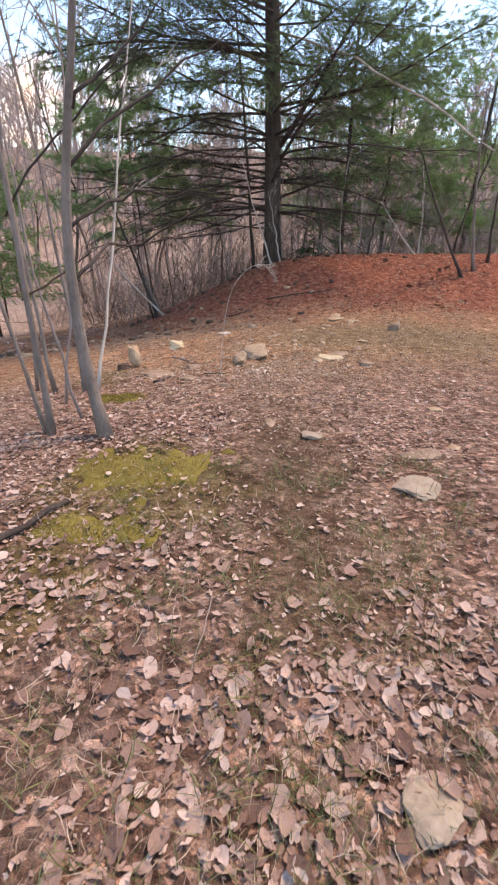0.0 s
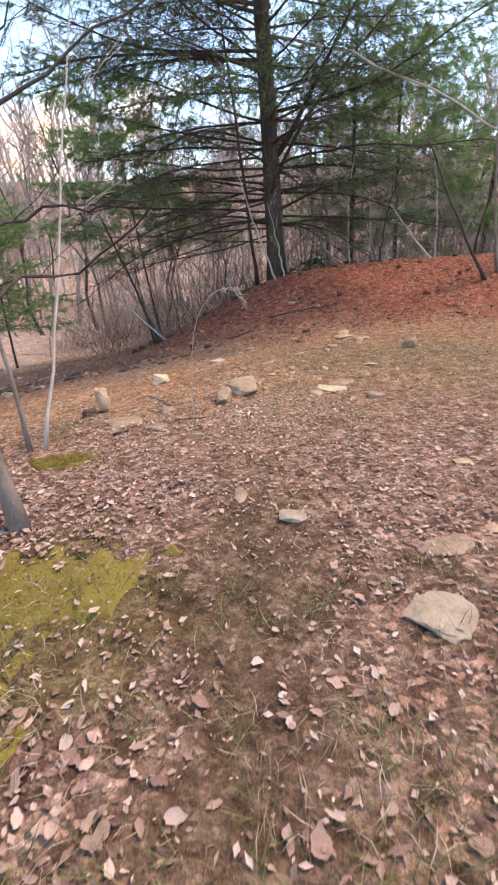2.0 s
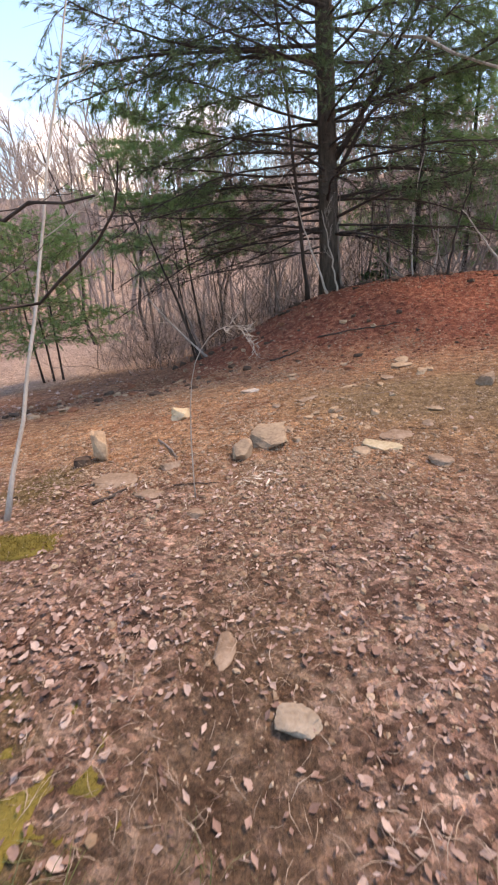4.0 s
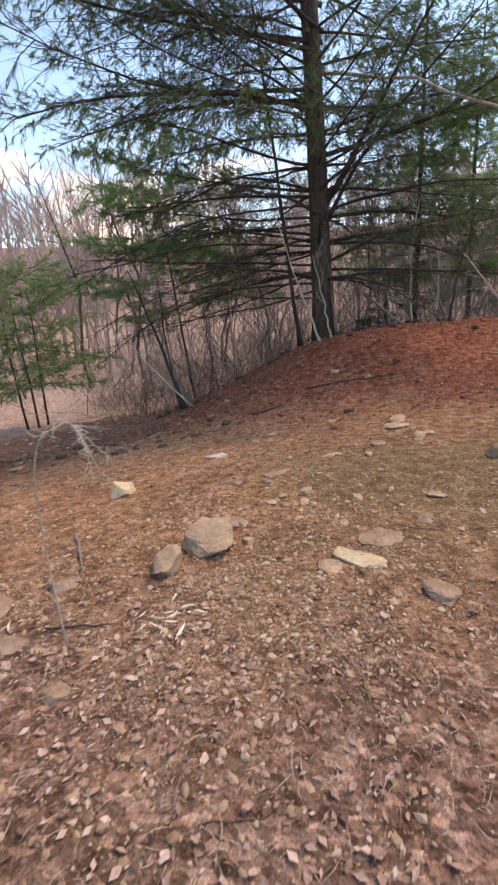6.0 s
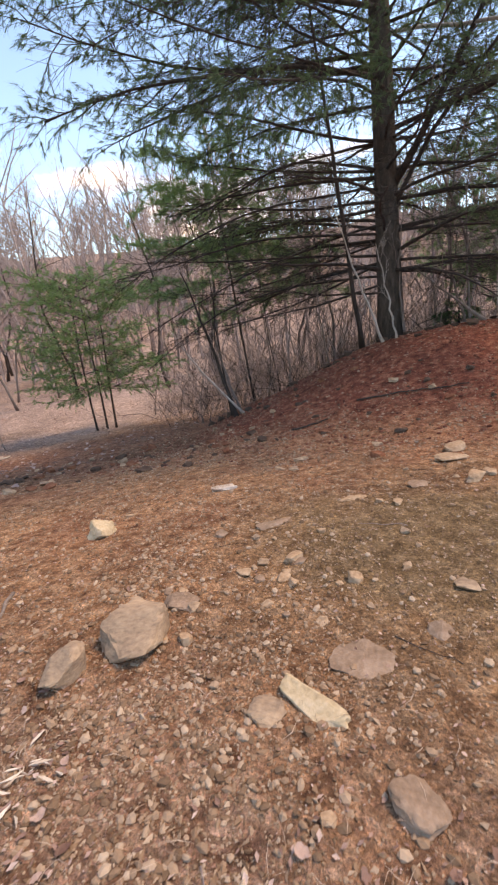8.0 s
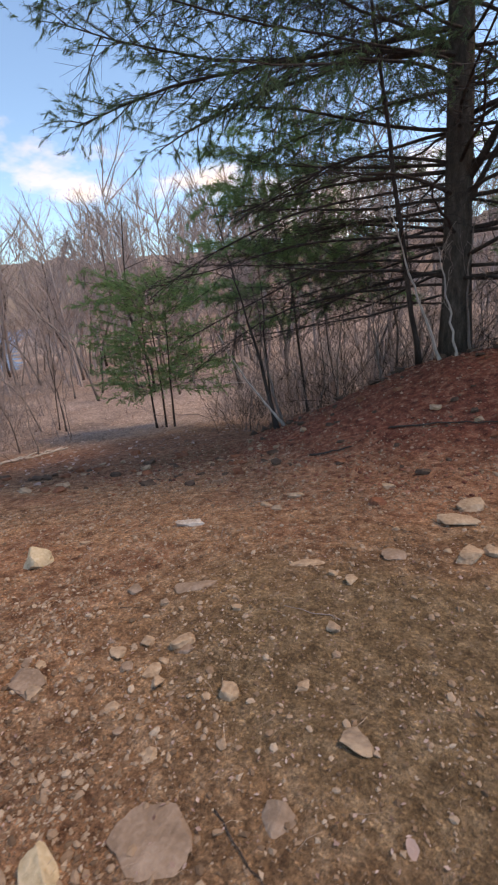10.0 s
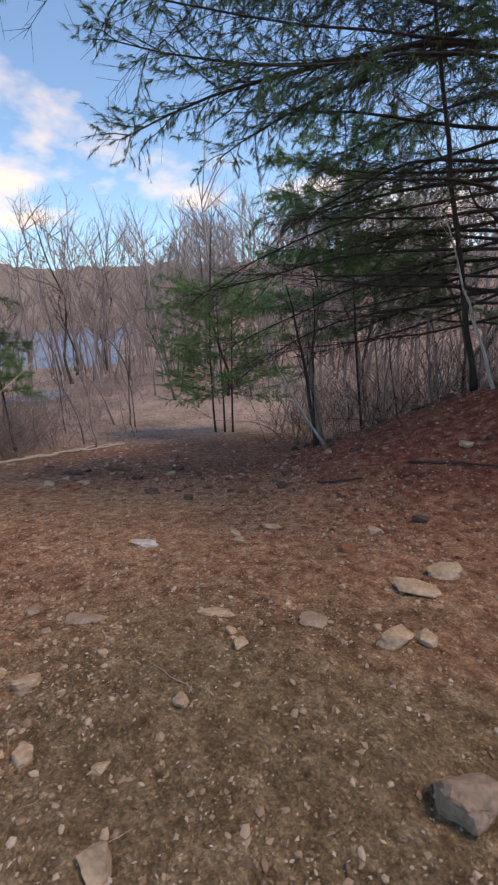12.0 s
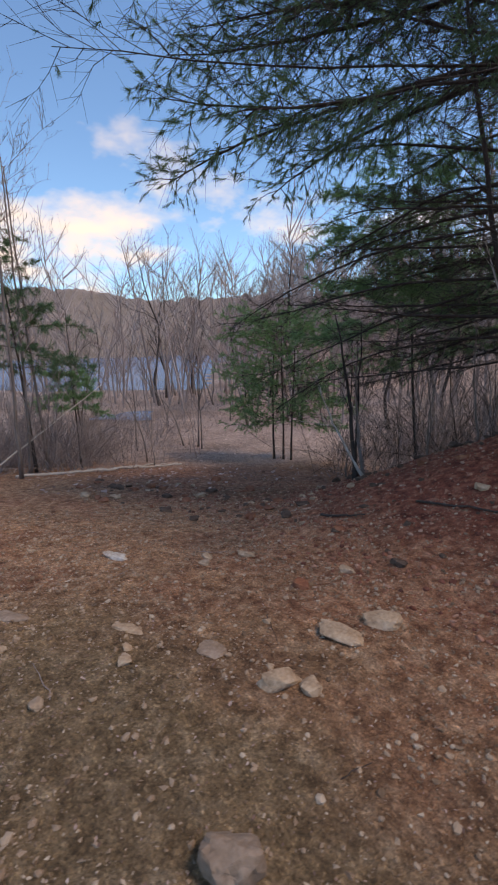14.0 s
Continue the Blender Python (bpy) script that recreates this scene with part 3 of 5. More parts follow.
# the great pine on the bank
pine("pine_tree", 0.72, 14.5, 17.0, 0.26, 5, 1.5, 0.6, 5.2, 0.18, 0.68, M_NEEDLE, "tall dark pine with bare lower limbs on red bank",
     limbs=[((0.72, 14.5, 3.2), (1.1, -1.0, 1.35), 4.2, 0.075, 0.5), ((0.72, 14.5, 2.0), (1.9, -1.5, 0.6), 3.6, 0.04, 0.4),
            ((0.72, 14.5, 5.3), (-2.55, -6.35, -0.7), 6.7, 0.024, 0.55, 0.03), ((0.72, 14.5, 4.8), (-2.9, -6.3, -0.35), 6.9, 0.024, 0.55, 0.03), ((0.72, 14.5, 5.2), (-3.3, -1.2, 0.25), 5.6, 0.05, 0.4),
            ((0.72, 14.5, 3.4), (-4.0, -0.8, 0.3), 5.0, 0.04, 0.35, 0.35), ((0.72, 14.5, 1.9), (-4.8, 1.2, 0.3), 5.2, 0.04, 0.45, 0.55),
            ((0.72, 14.5, 2.3), (-4.4, 2.2, 0.45), 5.4, 0.04, 0.4, 0.55), ((0.72, 14.5, 2.6), (-3.4, 2.6, 0.9), 5.2, 0.04, 0.35, 0.55),
            ((0.72, 14.5, 6.0), (-2.4, -3.0, 0.0), 5.2, 0.05, 0.3), ((0.72, 14.5, 6.8), (-3.2, -2.0, 0.1), 5.8, 0.05, 0.3),
            ((0.72, 14.5, 3.0), (3.5, 0.8, 0.3), 4.8, 0.04, 0.35), ((0.72, 14.5, 4.2), (3.5, -1.2, 0.5), 5.2, 0.045, 0.35),
            ((0.72, 14.5, 5.4), (-3.0, -2.4, 0.15), 6.2, 0.045, 0.3), ((0.72, 14.5, 4.0), (-3.6, -2.0, 0.2), 5.4, 0.035, 0.4, 0.25), ((0.72, 14.5, 6.4), (-1.6, -3.4, 0.15), 5.6, 0.045, 0.35),
            ((0.72, 14.5, 7.6), (-3.0, -2.8, 0.0), 5.9, 0.05, 0.3), ((0.72, 14.5, 3.5), (-4.2, -0.2, 0.3), 5.0, 0.035, 0.35, 0.35),
            ((0.72, 14.5, 2.7), (1.0, -0.8, 1.9), 4.6, 0.05, 0.7, 0.5), ((0.72, 14.5, 5.0), (-2.6, -3.4, 0.05), 6.2, 0.05, 0.45), ((0.72, 14.5, 6.2), (-3.4, -2.6, 0.1), 6.4, 0.05, 0.35),
            ((0.72, 14.5, 1.6), (-4.4, -0.6, 0.1), 5.6, 0.03, 1.2), ((0.72, 14.5, 2.0), (-4.0, 0.6, 0.2), 5.8, 0.032, 1.2), ((0.72, 14.5, 2.4), (-4.2, -1.3, 0.15), 5.6, 0.032, 1.2),
            ((0.72, 14.5, 2.9), (-4.0, 0.2, 0.05), 6.0, 0.035, 1.2), ((0.72, 14.5, 3.2), (-3.6, -1.8, 0.1), 5.6, 0.03, 1.2), ((0.72, 14.5, 1.9), (3.6, -0.5, 0.35), 4.6, 0.035, 1.2),
            ((0.72, 14.5, 2.5), (3.4, 0.9, 0.2), 4.8, 0.03, 1.2),
            ((0.72, 14.5, 1.9), (-4.0, 0.3, -0.5), 5.2, 0.028, 1.2), ((0.72, 14.5, 1.5), (-4.0, -0.4, -0.45), 4.8, 0.026, 1.2), ((0.72, 14.5, 2.3), (-3.8, 1.2, -0.6), 5.4, 0.028, 1.2),
            ((0.72, 14.5, 2.6), (-4.2, -0.9, -0.7), 5.6, 0.03, 1.2), ((0.72, 14.5, 1.3), (-3.2, 1.6, -0.3), 4.6, 0.026, 1.2)], deadto=3.6, top=0.75, snags=[((0.72, 14.5, 5.7), (2.35, 13.0, 4.85), (4.0, 12.5, 4.0), (5.6, 12.1, 3.0))], sag=0.55)
# younger pines behind it
pine("pine_tree", -3.3, 16.4, 8.6, 0.04, 11, 2.9, 0.5, 3.0, 0.15, 0.7, M_NEEDLE_LIGHT, "young green pine with low sweeping boughs", stems=((0, 0, -0.07),), droop=-0.2, spacing=0.15, top=0.85, shape=0.5, tufts=FULL_TUFTS)
pine("pine_tree", 5.0, 18.3, 9.5, 0.09, 13, 1.8, 0.5, 3.6, 0.2, 1.2, M_NEEDLE_LIGHT, "young green pine standing behind the bank", droop=-0.3, spacing=0.17, top=0.85, tufts=FULL_TUFTS)
pine("pine_tree", 3.3, 17.4, 10.5, 0.09, 16, 2.6, 0.6, 2.8, 0.25, 0.45, M_NEEDLE_LIGHT, "dull green pine close behind the bank", droop=-0.2, spacing=0.2, top=0.85, shape=0.6, tufts=FULL_TUFTS)
pine("pine_tree", 8.6, 19.6, 11.0, 0.1, 14, 1.6, 0.6, 3.6, 0.2, 0.6, M_NEEDLE_LIGHT, "dull green pine among bare saplings", droop=-0.2, spacing=0.2, top=0.85, shape=0.6, tufts=FULL_TUFTS)
# small three-stemmed pine below the slope
pine("pine_sapling", -9.3, 16.8, 5.3, 0.045, 17, 1.6, 0.55, 2.6, 0.25, 0.8, M_NEEDLE_LIGHT, "small bright green pine sapling with several thin stems",
     stems=((0, 0, 0.03), (0.3, 0.12, 0.06), (-0.28, -0.2, -0.08)), droop=0.1, per=4, spacing=0.15, shape=0.22, top=0.96,
     limbs=[((-9.3, 16.8, 2.0), (-2.4, -0.8, 0.25), 2.6, 0.012, 0.3, 0.8), ((-9.3, 16.8, 2.3), (-1.8, -1.6, 0.2), 2.4, 0.012, 0.3, 0.8), ((-9.3, 16.8, 2.2), (2.0, -1.2, 0.1), 2.2, 0.012, 0.3, 0.8)])
# pines at the foot of the slope
pine("pine_tree", -9.4, 8.5, 6.4, 0.05, 23, 2.9, 0.45, 2.1, 0.2, 0.8, M_NEEDLE, "slender dull green pine in a thicket", per=5, tufts=FULL_TUFTS)
pine("pine_sapling", -10.0, 9.8, 3.1, 0.035, 29, 1.9, 0.3, 1.3, 0.2, 0.95, M_NEEDLE_LIGHT, "low green pine sapling beside brush", per=5, spacing=0.14, shape=0.4, tufts=FULL_TUFTS)
pine("evergreen_shrub", 2.1, 15.5, 0.9, 0.03, 37, 0.2, 0.16, 0.5, 0.1, 0.95, M_NEEDLE, "small dark evergreen shrub behind the bank", per=5, spacing=0.1)

ARCH = []
for k, (tall, r, br, lv, bark) in enumerate([(3.2, 0.014, 8, 1, M_GREY_BARK), (4.5, 0.022, 9, 2, M_GREY_BARK), (5.5, 0.03, 9, 2, M_DARK_BARK), (2.4, 0.011, 7, 1, M_TWIG),
                                              (7.0, 0.045, 10, 2, M_GREY_BARK), (9.5, 0.075, 11, 2, M_GREY_BARK), (11.5, 0.1, 12, 2, M_DARK_BARK), (4.0, 0.018, 7, 2, M_TWIG)]):
    ARCH.append((tall, r, br, lv, bark))
made = {}


def plant(k, x, y, turn, size, label, name="sapling", group="bare saplings in the thicket"):
    tall, r, br, lv, bark = ARCH[k]
    m = pose(x, y, height(x, y), 7 * math.sin(37 * x), 7 * math.sin(53 * y), turn)
    if (k, name) not in made:
        ob = tagged(bare_tree(name, tall, r, 40 + k, branches=br, levels=lv, bark=bark, wob=0.14), label, "tree", group)
        ob.matrix_basis = m @ Matrix.Scale(size, 4)
        made[(k, name)] = ob
        return ob
    ob = copy_thing(made[(k, name)], m)
    ob.scale = (size,) * 3
    return ob


rng = random.Random(77)
kept = 0
while kept < 140:
    x, y = rng.uniform(-9, 14), rng.uniform(14.6, 27)
    if math.hypot(x - 0.72, y - 14.5) < 1.0 or (x < -5 and y < 18.5):
        continue
    plant(rng.choice([0, 0, 1, 1, 2, 3, 3, 7, 7, 4]), x, y, rng.uniform(0, 360), rng.uniform(0.7, 1.15), "thin bare grey sapling with fine twigs")
    kept += 1
for _ in range(50):
    x, y = rng.uniform(-24, 24), rng.uniform(22, 42)
    if -0.8 * x + 0.6 * y > 36 and rng.random() < 0.6:
        continue
    plant(rng.choice([4, 5, 5, 6]), x, y, rng.uniform(0, 360), rng.uniform(0.8, 1.25), "leafless grey hardwood tree", "bare_tree", "leafless trees of the wood")
for _ in range(42):
    u, v = rng.uniform(12, 34), rng.uniform(-7.5, -2.2)
    x, y = 3 - 0.81 * u + 0.59 * v, 6.6 + 0.59 * u + 0.81 * v
    plant(rng.choice([0, 1, 2, 3, 7, 7, 4]), x, y, rng.uniform(0, 360), rng.uniform(0.7, 1.1), "thin bare grey sapling with fine twigs")
for _ in range(44):
    u, v = rng.uniform(38, 60), rng.uniform(-22, 22)
    x, y = 3 - 0.81 * u + 0.59 * v, 6.6 + 0.59 * u + 0.81 * v
    plant(rng.choice([4, 5, 5, 6]), x, y, rng.uniform(0, 360), rng.uniform(1.1, 1.5), "leafless grey hardwood tree", "bare_tree", "leafless trees of the wood")


def far_wood(name, spots, label, seed, thick=1.0):
    """Leafless trees too far off to count, as one mesh."""
    rs = np.random.RandomState(seed)
    temps = []
    for k in range(5):
        rg = random.Random(seed + k)
        g = Geo()
        trunk = bent((0, 0, -0.3), (0, 0, 1), 10, 6, rg, 0.05)
        g.tube(trunk, taper(0.09 * thick, 0.018 * thick, 6), 4)
        for j in range(15):
            p, d = along(trunk, rg.uniform(0.22, 0.98))
            a = rg.uniform(0, 6.28)
            pts = bent(p, (math.cos(a), math.sin(a), rg.uniform(0.7, 1.5)), rg.uniform(1.5, 3.6), 2, rg, 0.15, 0.2)
            g.tube(pts, taper(0.035 * thick, 0.012 * thick, 2), 3)
            twigs(g, pts, 0.016, rg, 9, 1.5, 1, 3, thin=0.008 * thick)
        tri = []
        for f in g.f:
            tri += [(f[0], f[i], f[i + 1]) for i in range(1, len(f) - 1)]
        temps.append((np.array([tuple(v) for v in g.v]), np.array(tri)))
    n = len(spots)
    p = np.array(spots)
    v, f = strewn(temps, p, turns_of(n, 4, rs), rs.uniform(0.85, 1.6, n), rs.randint(0, 5, n))
    return tagged(part(name, joined(name, v, f, M_HAZED_TWIG), M_HAZED_TWIG), label, "woods", kind="stuff")


spots = []
while len(spots) < 330:
    a, d = rng.uniform(-42, 108), 30 + 98 * rng.random() ** 0.85
    x, y = -math.sin(radians(a)) * d, math.cos(radians(a)) * d
    z = float(level(x, y))
    if z < LAKE + 0.15 or (a > 46 and d < 44):
        continue
    spots.append((x, y, z))
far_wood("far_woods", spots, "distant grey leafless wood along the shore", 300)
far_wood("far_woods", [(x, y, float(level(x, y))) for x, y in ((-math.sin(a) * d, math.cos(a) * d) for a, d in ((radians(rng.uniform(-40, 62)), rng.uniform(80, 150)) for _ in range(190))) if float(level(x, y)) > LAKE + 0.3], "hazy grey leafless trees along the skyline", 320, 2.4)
spots = []
while len(spots) < 95:
    u, v = rng.uniform(36, 64), rng.uniform(-28, 20)
    x, y = 3 - 0.81 * u + 0.59 * v, 6.6 + 0.59 * u + 0.81 * v
    spots.append((x, y, float(level(x, y))))
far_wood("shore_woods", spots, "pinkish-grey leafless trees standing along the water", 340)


def hill(name, a0, a1, dist, tall, seed):
    """A wooded rise far beyond the water."""
    v, f = [], []
    cols = 700
    for i in range(cols + 1):
        a = radians(a0 + (a1 - a0) * i / cols)
        for j, (dd, hh) in enumerate([(0, -8), (0.03, 0.12), (0.12, 0.5), (0.25, 0.85), (0.45, 1.0), (0.7, 0.7)]):
            d = dist * (1 + dd)
            hgt = LAKE + tall * hh * (0.8 + 0.25 * float(wander(a * 300, 0, 60, seed)) + 0.06 * float(wander(a * 300, j, 5, seed + 5)) + 0.03 * float(wander(a * 300, j, 1.2, seed + 9))) if hh > 0 else LAKE - 3
            v.append((-math.sin(a) * d, math.cos(a) * d, hgt))
    for i in range(cols):
        for j in range(5):
            b = i * 6 + j
            f.append((b, b + 6, b + 7, b + 1))
    me = joined(name, np.array(v), np.array(f), M_HILL, True)
    return tagged(new(name, me), "low wooded hill beyond the lake", "hill", kind="structure")


hill("backdrop", -80, 150, 330, 70, 61)

# brush: thin dead stems too many to count
rs = np.random.RandomState(5)


def brush(name, xs, ys, lo, hi, label, seed, width=0.006, mat=M_TWIG):
    rg = np.random.RandomState(seed)
    temps = []
    for k in range(6):
        r2 = random.Random(seed + k)
        g = Geo()
        main = bent((0, 0, -0.03), (r2.gauss(0, 0.15), r2.gauss(0, 0.15), 1), 1.0, 4, r2, 0.2)
        g.tube(main, taper(width, width * 0.35, 4), 3)
        for j in range(8):
            p, d = along(main, r2.uniform(0.25, 0.98))
            t = bent(p, fork(d, r2, 0.7), r2.uniform(0.15, 0.4), 2, r2, 0.15, 0.2)
            g.tube(t, taper(width * 0.5, width * 0.25, 2), 3)
        tri = []
        for fc in g.f:
            tri += [(fc[0], fc[i], fc[i + 1]) for i in range(1, len(fc) - 1)]
        temps.append((np.array([tuple(v) for v in g.v]), np.array(tri)))
    n = len(xs)
    p = np.stack([xs, ys, gz(xs, ys)], 1)
    v, f = strewn(temps, p, turns_of(n, 24, rg), lo + (hi - lo) * rg.uniform(size=n) ** 1.5, rg.randint(0, 6, n))
    return tagged(part(name, joined(name, v, f, mat), mat), label, "brush", kind="stuff")


bx, by = rs.uniform(-8, 12, 2300), rs.uniform(14.4, 24, 2300)
keep = (np.hypot(bx - 0.72, by - 14.5) > 0.7) & ~((bx < -4.5) & (by < 17))
brush("thicket", bx[keep], by[keep], 0.6, 2.4, "tangle of thin grey-brown brush stems behind the bank", 401, 0.0042)
bx, by = rs.uniform(-5.5, 1.5, 420), rs.uniform(14.6, 18.5, 420)
brush("thicket", bx, by, 0.5, 2.0, "low tangle of dark dead twigs behind the bank", 406, 0.0042, M_DARK_BARK)
bx, by = rs.uniform(-9, 14, 420), rs.uniform(16.5, 30, 420)
brush("thicket", bx, by, 1.8, 4.6, "tall thin grey brush stems behind the bank", 404, 0.0045)
u, v = rs.uniform(11, 40, 1000), rs.uniform(-10, -2.8, 1000)
u, v = np.concatenate([u, rs.uniform(11.5, 26, 700)]), np.concatenate([v, rs.uniform(-9, -4.2, 700)])
brush("thicket", 3 - 0.81 * u + 0.59 * v, 6.6 + 0.59 * u + 0.81 * v, 0.4, 1.7, "tangle of thin dead brush below the slope", 402, 0.005)
u, v = rs.uniform(10.6, 15.5, 520), rs.uniform(-8.5, -4.6, 520)
brush("thicket", 3 - 0.81 * u + 0.59 * v, 6.6 + 0.59 * u + 0.81 * v, 0.8, 3.2, "tall tangle of bare grey stems at the foot of the slope", 405, 0.004)
u, v = rs.uniform(17, 44, 420), rs.uniform(-3, 16, 420)
brush("dead_grass", 3 - 0.81 * u + 0.59 * v, 6.6 + 0.59 * u + 0.81 * v, 0.3, 1.1, "dry tan weeds standing on the flat", 403, 0.004)


# single trees close by
def stem(name, base, tip, r, seed, label, bark=M_GREY_BARK, branches=6, reach=0.25, sway=0.06, start=0.35, levels=2, thin=0.0025, arms=(), mids=()):
    """A thin tree whose trunk runs from base to tip."""
    rg = random.Random(seed)
    root = new(name)
    b = Vector((base[0], base[1], height(base[0], base[1]) - 0.05))
    root.location = b
    t = Vector(tip) - b
    side = Vector((rg.gauss(0, 1), rg.gauss(0, 1), 0)).normalized()
    n = 12
    pts = [t * (i / n) + side * sway * math.sin(math.pi * i / n) * t.length * 0.5 + Vector((rg.gauss(0, 0.012), rg.gauss(0, 0.012), 0)) * (1 if i else 0) for i in range(n + 1)]
    if mids:
        knots = [Vector((0, 0, 0))] + [Vector(m) - b for m in mids] + [t]
        pts = [along(knots, i / n * 0.999)[0] for i in range(n + 1)]
        pts = [pts[0]] + [(pts[i - 1] + pts[i] * 2 + pts[i + 1]) / 4 for i in range(1, n)] + [pts[n]]
    g = Geo()
    rad = taper(r, max(thin, r * 0.3), n)
    rad[0] *= 1.5
    rad[1] *= 1.08
    g.tube(pts, rad, 10)
    part("trunk", g, bark, root)
    for arm in arms:
        g = Geo()
        line = [Vector(a) - b for a in arm]
        line = [along(line, i / 10 * 0.999)[0] + Vector((rg.gauss(0, 0.012), rg.gauss(0, 0.012), rg.gauss(0, 0.012))) for i in range(11)]
        g.tube(line, taper(max(0.009, r * 0.3), 0.004, 10), 6)
        twigs(g, line, r * 0.18, rg, 5, 0.5, 2, thin=0.002)
        part("branch", g, M_DARK_BARK, root, "dark crooked branch")
    for k in range(branches):
        g = Geo()
        u = start + (0.97 - start) * (k + rg.random()) / branches
        p, d = along(pts, u)
        q2 = fork(d, rg, rg.uniform(0.6, 1.1))
        ln = t.length * reach * rg.uniform(0.6, 1.2)
        br = bent(p, q2, ln, 5, rg, 0.1, 0.2)
        rr = max(thin, r * 0.35 * (1.2 - u))
        g.tube(br, taper(rr, thin * 0.6, 5), 5)
        twigs(g, br, rr, rg, 5, ln * 0.4, levels, thin=thin)
        part("branch", g, M_TWIG if bark is M_GREY_BARK else bark, root)
    return tagged(root, label, "tree")


stem("sapling", (-1.08, 3.08), (-0.72, 2.95, 3.6), 0.045, 1, "smooth grey young tree with a curved base", sway=0.0, branches=5, reach=0.16, start=0.75,
     mids=[(-1.22, 3.24, 0.63), (-1.23, 3.26, 1.27), (-1.17, 3.24, 1.72), (-1.07, 3.18, 2.1), (-0.92, 3.08, 2.55)],
     arms=[((-1.13, 3.24, 1.84), (-0.97, 3.5, 2.1), (-0.8, 3.73, 2.27), (-0.58, 3.94, 2.47), (-0.32, 4.13, 2.67), (-0.09, 4.31, 2.83)),
           ((-1.22, 3.26, 1.5), (-1.05, 3.6, 1.66), (-0.87, 3.85, 1.75), (-0.5, 3.75, 1.75), (-0.14, 3.63, 1.75)),
           ((-1.22, 3.27, 1.2), (-1.12, 3.9, 1.38), (-0.98, 4.5, 1.36), (-0.6, 4.3, 1.55), (-0.3, 4.1, 1.75), (-0.17, 4.0, 1.9)),
           ((-1.05, 3.17, 2.15), (-0.8, 3.3, 2.4), (-0.5, 3.5, 2.75))])
stem("sapling", (-1.54, 3.16), (-1.75, 3.5, 4.4), 0.026, 2, "slim grey-brown sapling beside a larger one", M_GREY_BARK, branches=5, reach=0.18, sway=0.04, start=0.5,
     arms=[((-1.64, 3.36, 1.58), (-1.34, 3.48, 2.0), (-0.98, 3.56, 2.31), (-0.66, 3.58, 2.55)), ((-1.63, 3.3, 1.05), (-1.36, 3.7, 1.24), (-1.16, 4.0, 1.41))])
stem("sapling", (-1.6, 3.22), (-2.1, 3.9, 3.8), 0.018, 34, "slim grey sapling among others", branches=4, reach=0.2)
stem("sapling", (-1.56, 4.36), (-1.25, 6.4, 3.8), 0.016, 3, "pale slender whip of a sapling", M_PALE_WOOD, branches=4, reach=0.18, sway=0.02)
stem("sapling", (-1.68, 4.35), (-2.2, 4.9, 4.2), 0.02, 4, "slim grey sapling among others", branches=6, reach=0.22)
stem("sapling", (-2.05, 4.5), (-2.2, 5.2, 4.2), 0.022, 5, "slim grey sapling among others", branches=5, reach=0.22)
stem("sapling", (-2.3, 4.6), (-2.5, 5.0, 4.6), 0.014, 31, "slim grey sapling among others", branches=5, reach=0.2)
stem("sapling", (-1.75, 4.0), (-1.5, 4.6, 4.4), 0.012, 32, "thin brown whip of a sapling", M_TWIG, branches=5, reach=0.2)
stem("sapling", (-1.4, 3.5), (-1.75, 3.9, 3.6), 0.012, 33, "thin brown whip of a sapling", M_TWIG, branches=5, reach=0.22)
stem("sapling", (0.16, 14.2), (-0.45, 12.6, 6.4), 0.05, 6, "dark thin tree leaning beside the pine", M_DARK_BARK, branches=8, reach=0.22)
stem("sapling", (0.66, 13.5), (-0.2, 13.3, 2.9), 0.026, 7, "pale crooked sapling leaning on the pine", M_PALE_WOOD, branches=4, reach=0.2, sway=0.06)
stem("sapling", (0.9, 13.6), (0.5, 13.7, 2.2), 0.022, 77, "pale crooked sapling leaning on the pine", M_PALE_WOOD, branches=4, reach=0.25, sway=0.06)
stem("sapling", (-2.69, 13.58), (-4.0, 14.2, 2.2), 0.05, 8, "dark leaning dead sapling at the bank edge", M_DARK_BARK, branches=8, reach=0.35, sway=0.05)
stem("sapling", (-2.6, 13.7), (-3.5, 14.4, 1.6), 0.035, 9, "pale leaning dead sapling at the bank edge", M_GREY_BARK, branches=6, reach=0.35, sway=0.08)
stem("sapling", (-2.85, 13.75), (-3.3, 14.3, 2.0), 0.03, 41, "dark leaning dead sapling at the bank edge", M_DARK_BARK, branches=7, reach=0.4, sway=0.1)
stem("sapling", (-2.5, 13.65), (-4.4, 14.0, 0.9), 0.03, 42, "pale leaning dead sapling at the bank edge", M_PALE_WOOD, branches=6, reach=0.35, sway=0.08)
stem("sapling", (5.3, 11.7), (3.7, 11.6, 3.0), 0.04, 10, "bare sapling leaning over the bank", M_DARK_BARK, branches=4, reach=0.2, sway=0.03)
stem("sapling", (5.75, 12.1), (5.2, 12.1, 4.2), 0.04, 11, "bare upright sapling on the bank", M_GREY_BARK, branches=5, reach=0.25)
stem("sapling", (6.3, 12.6), (6.2, 12.4, 4.8), 0.035, 12, "bare upright sapling on the bank", M_DARK_BARK, branches=6, reach=0.25)
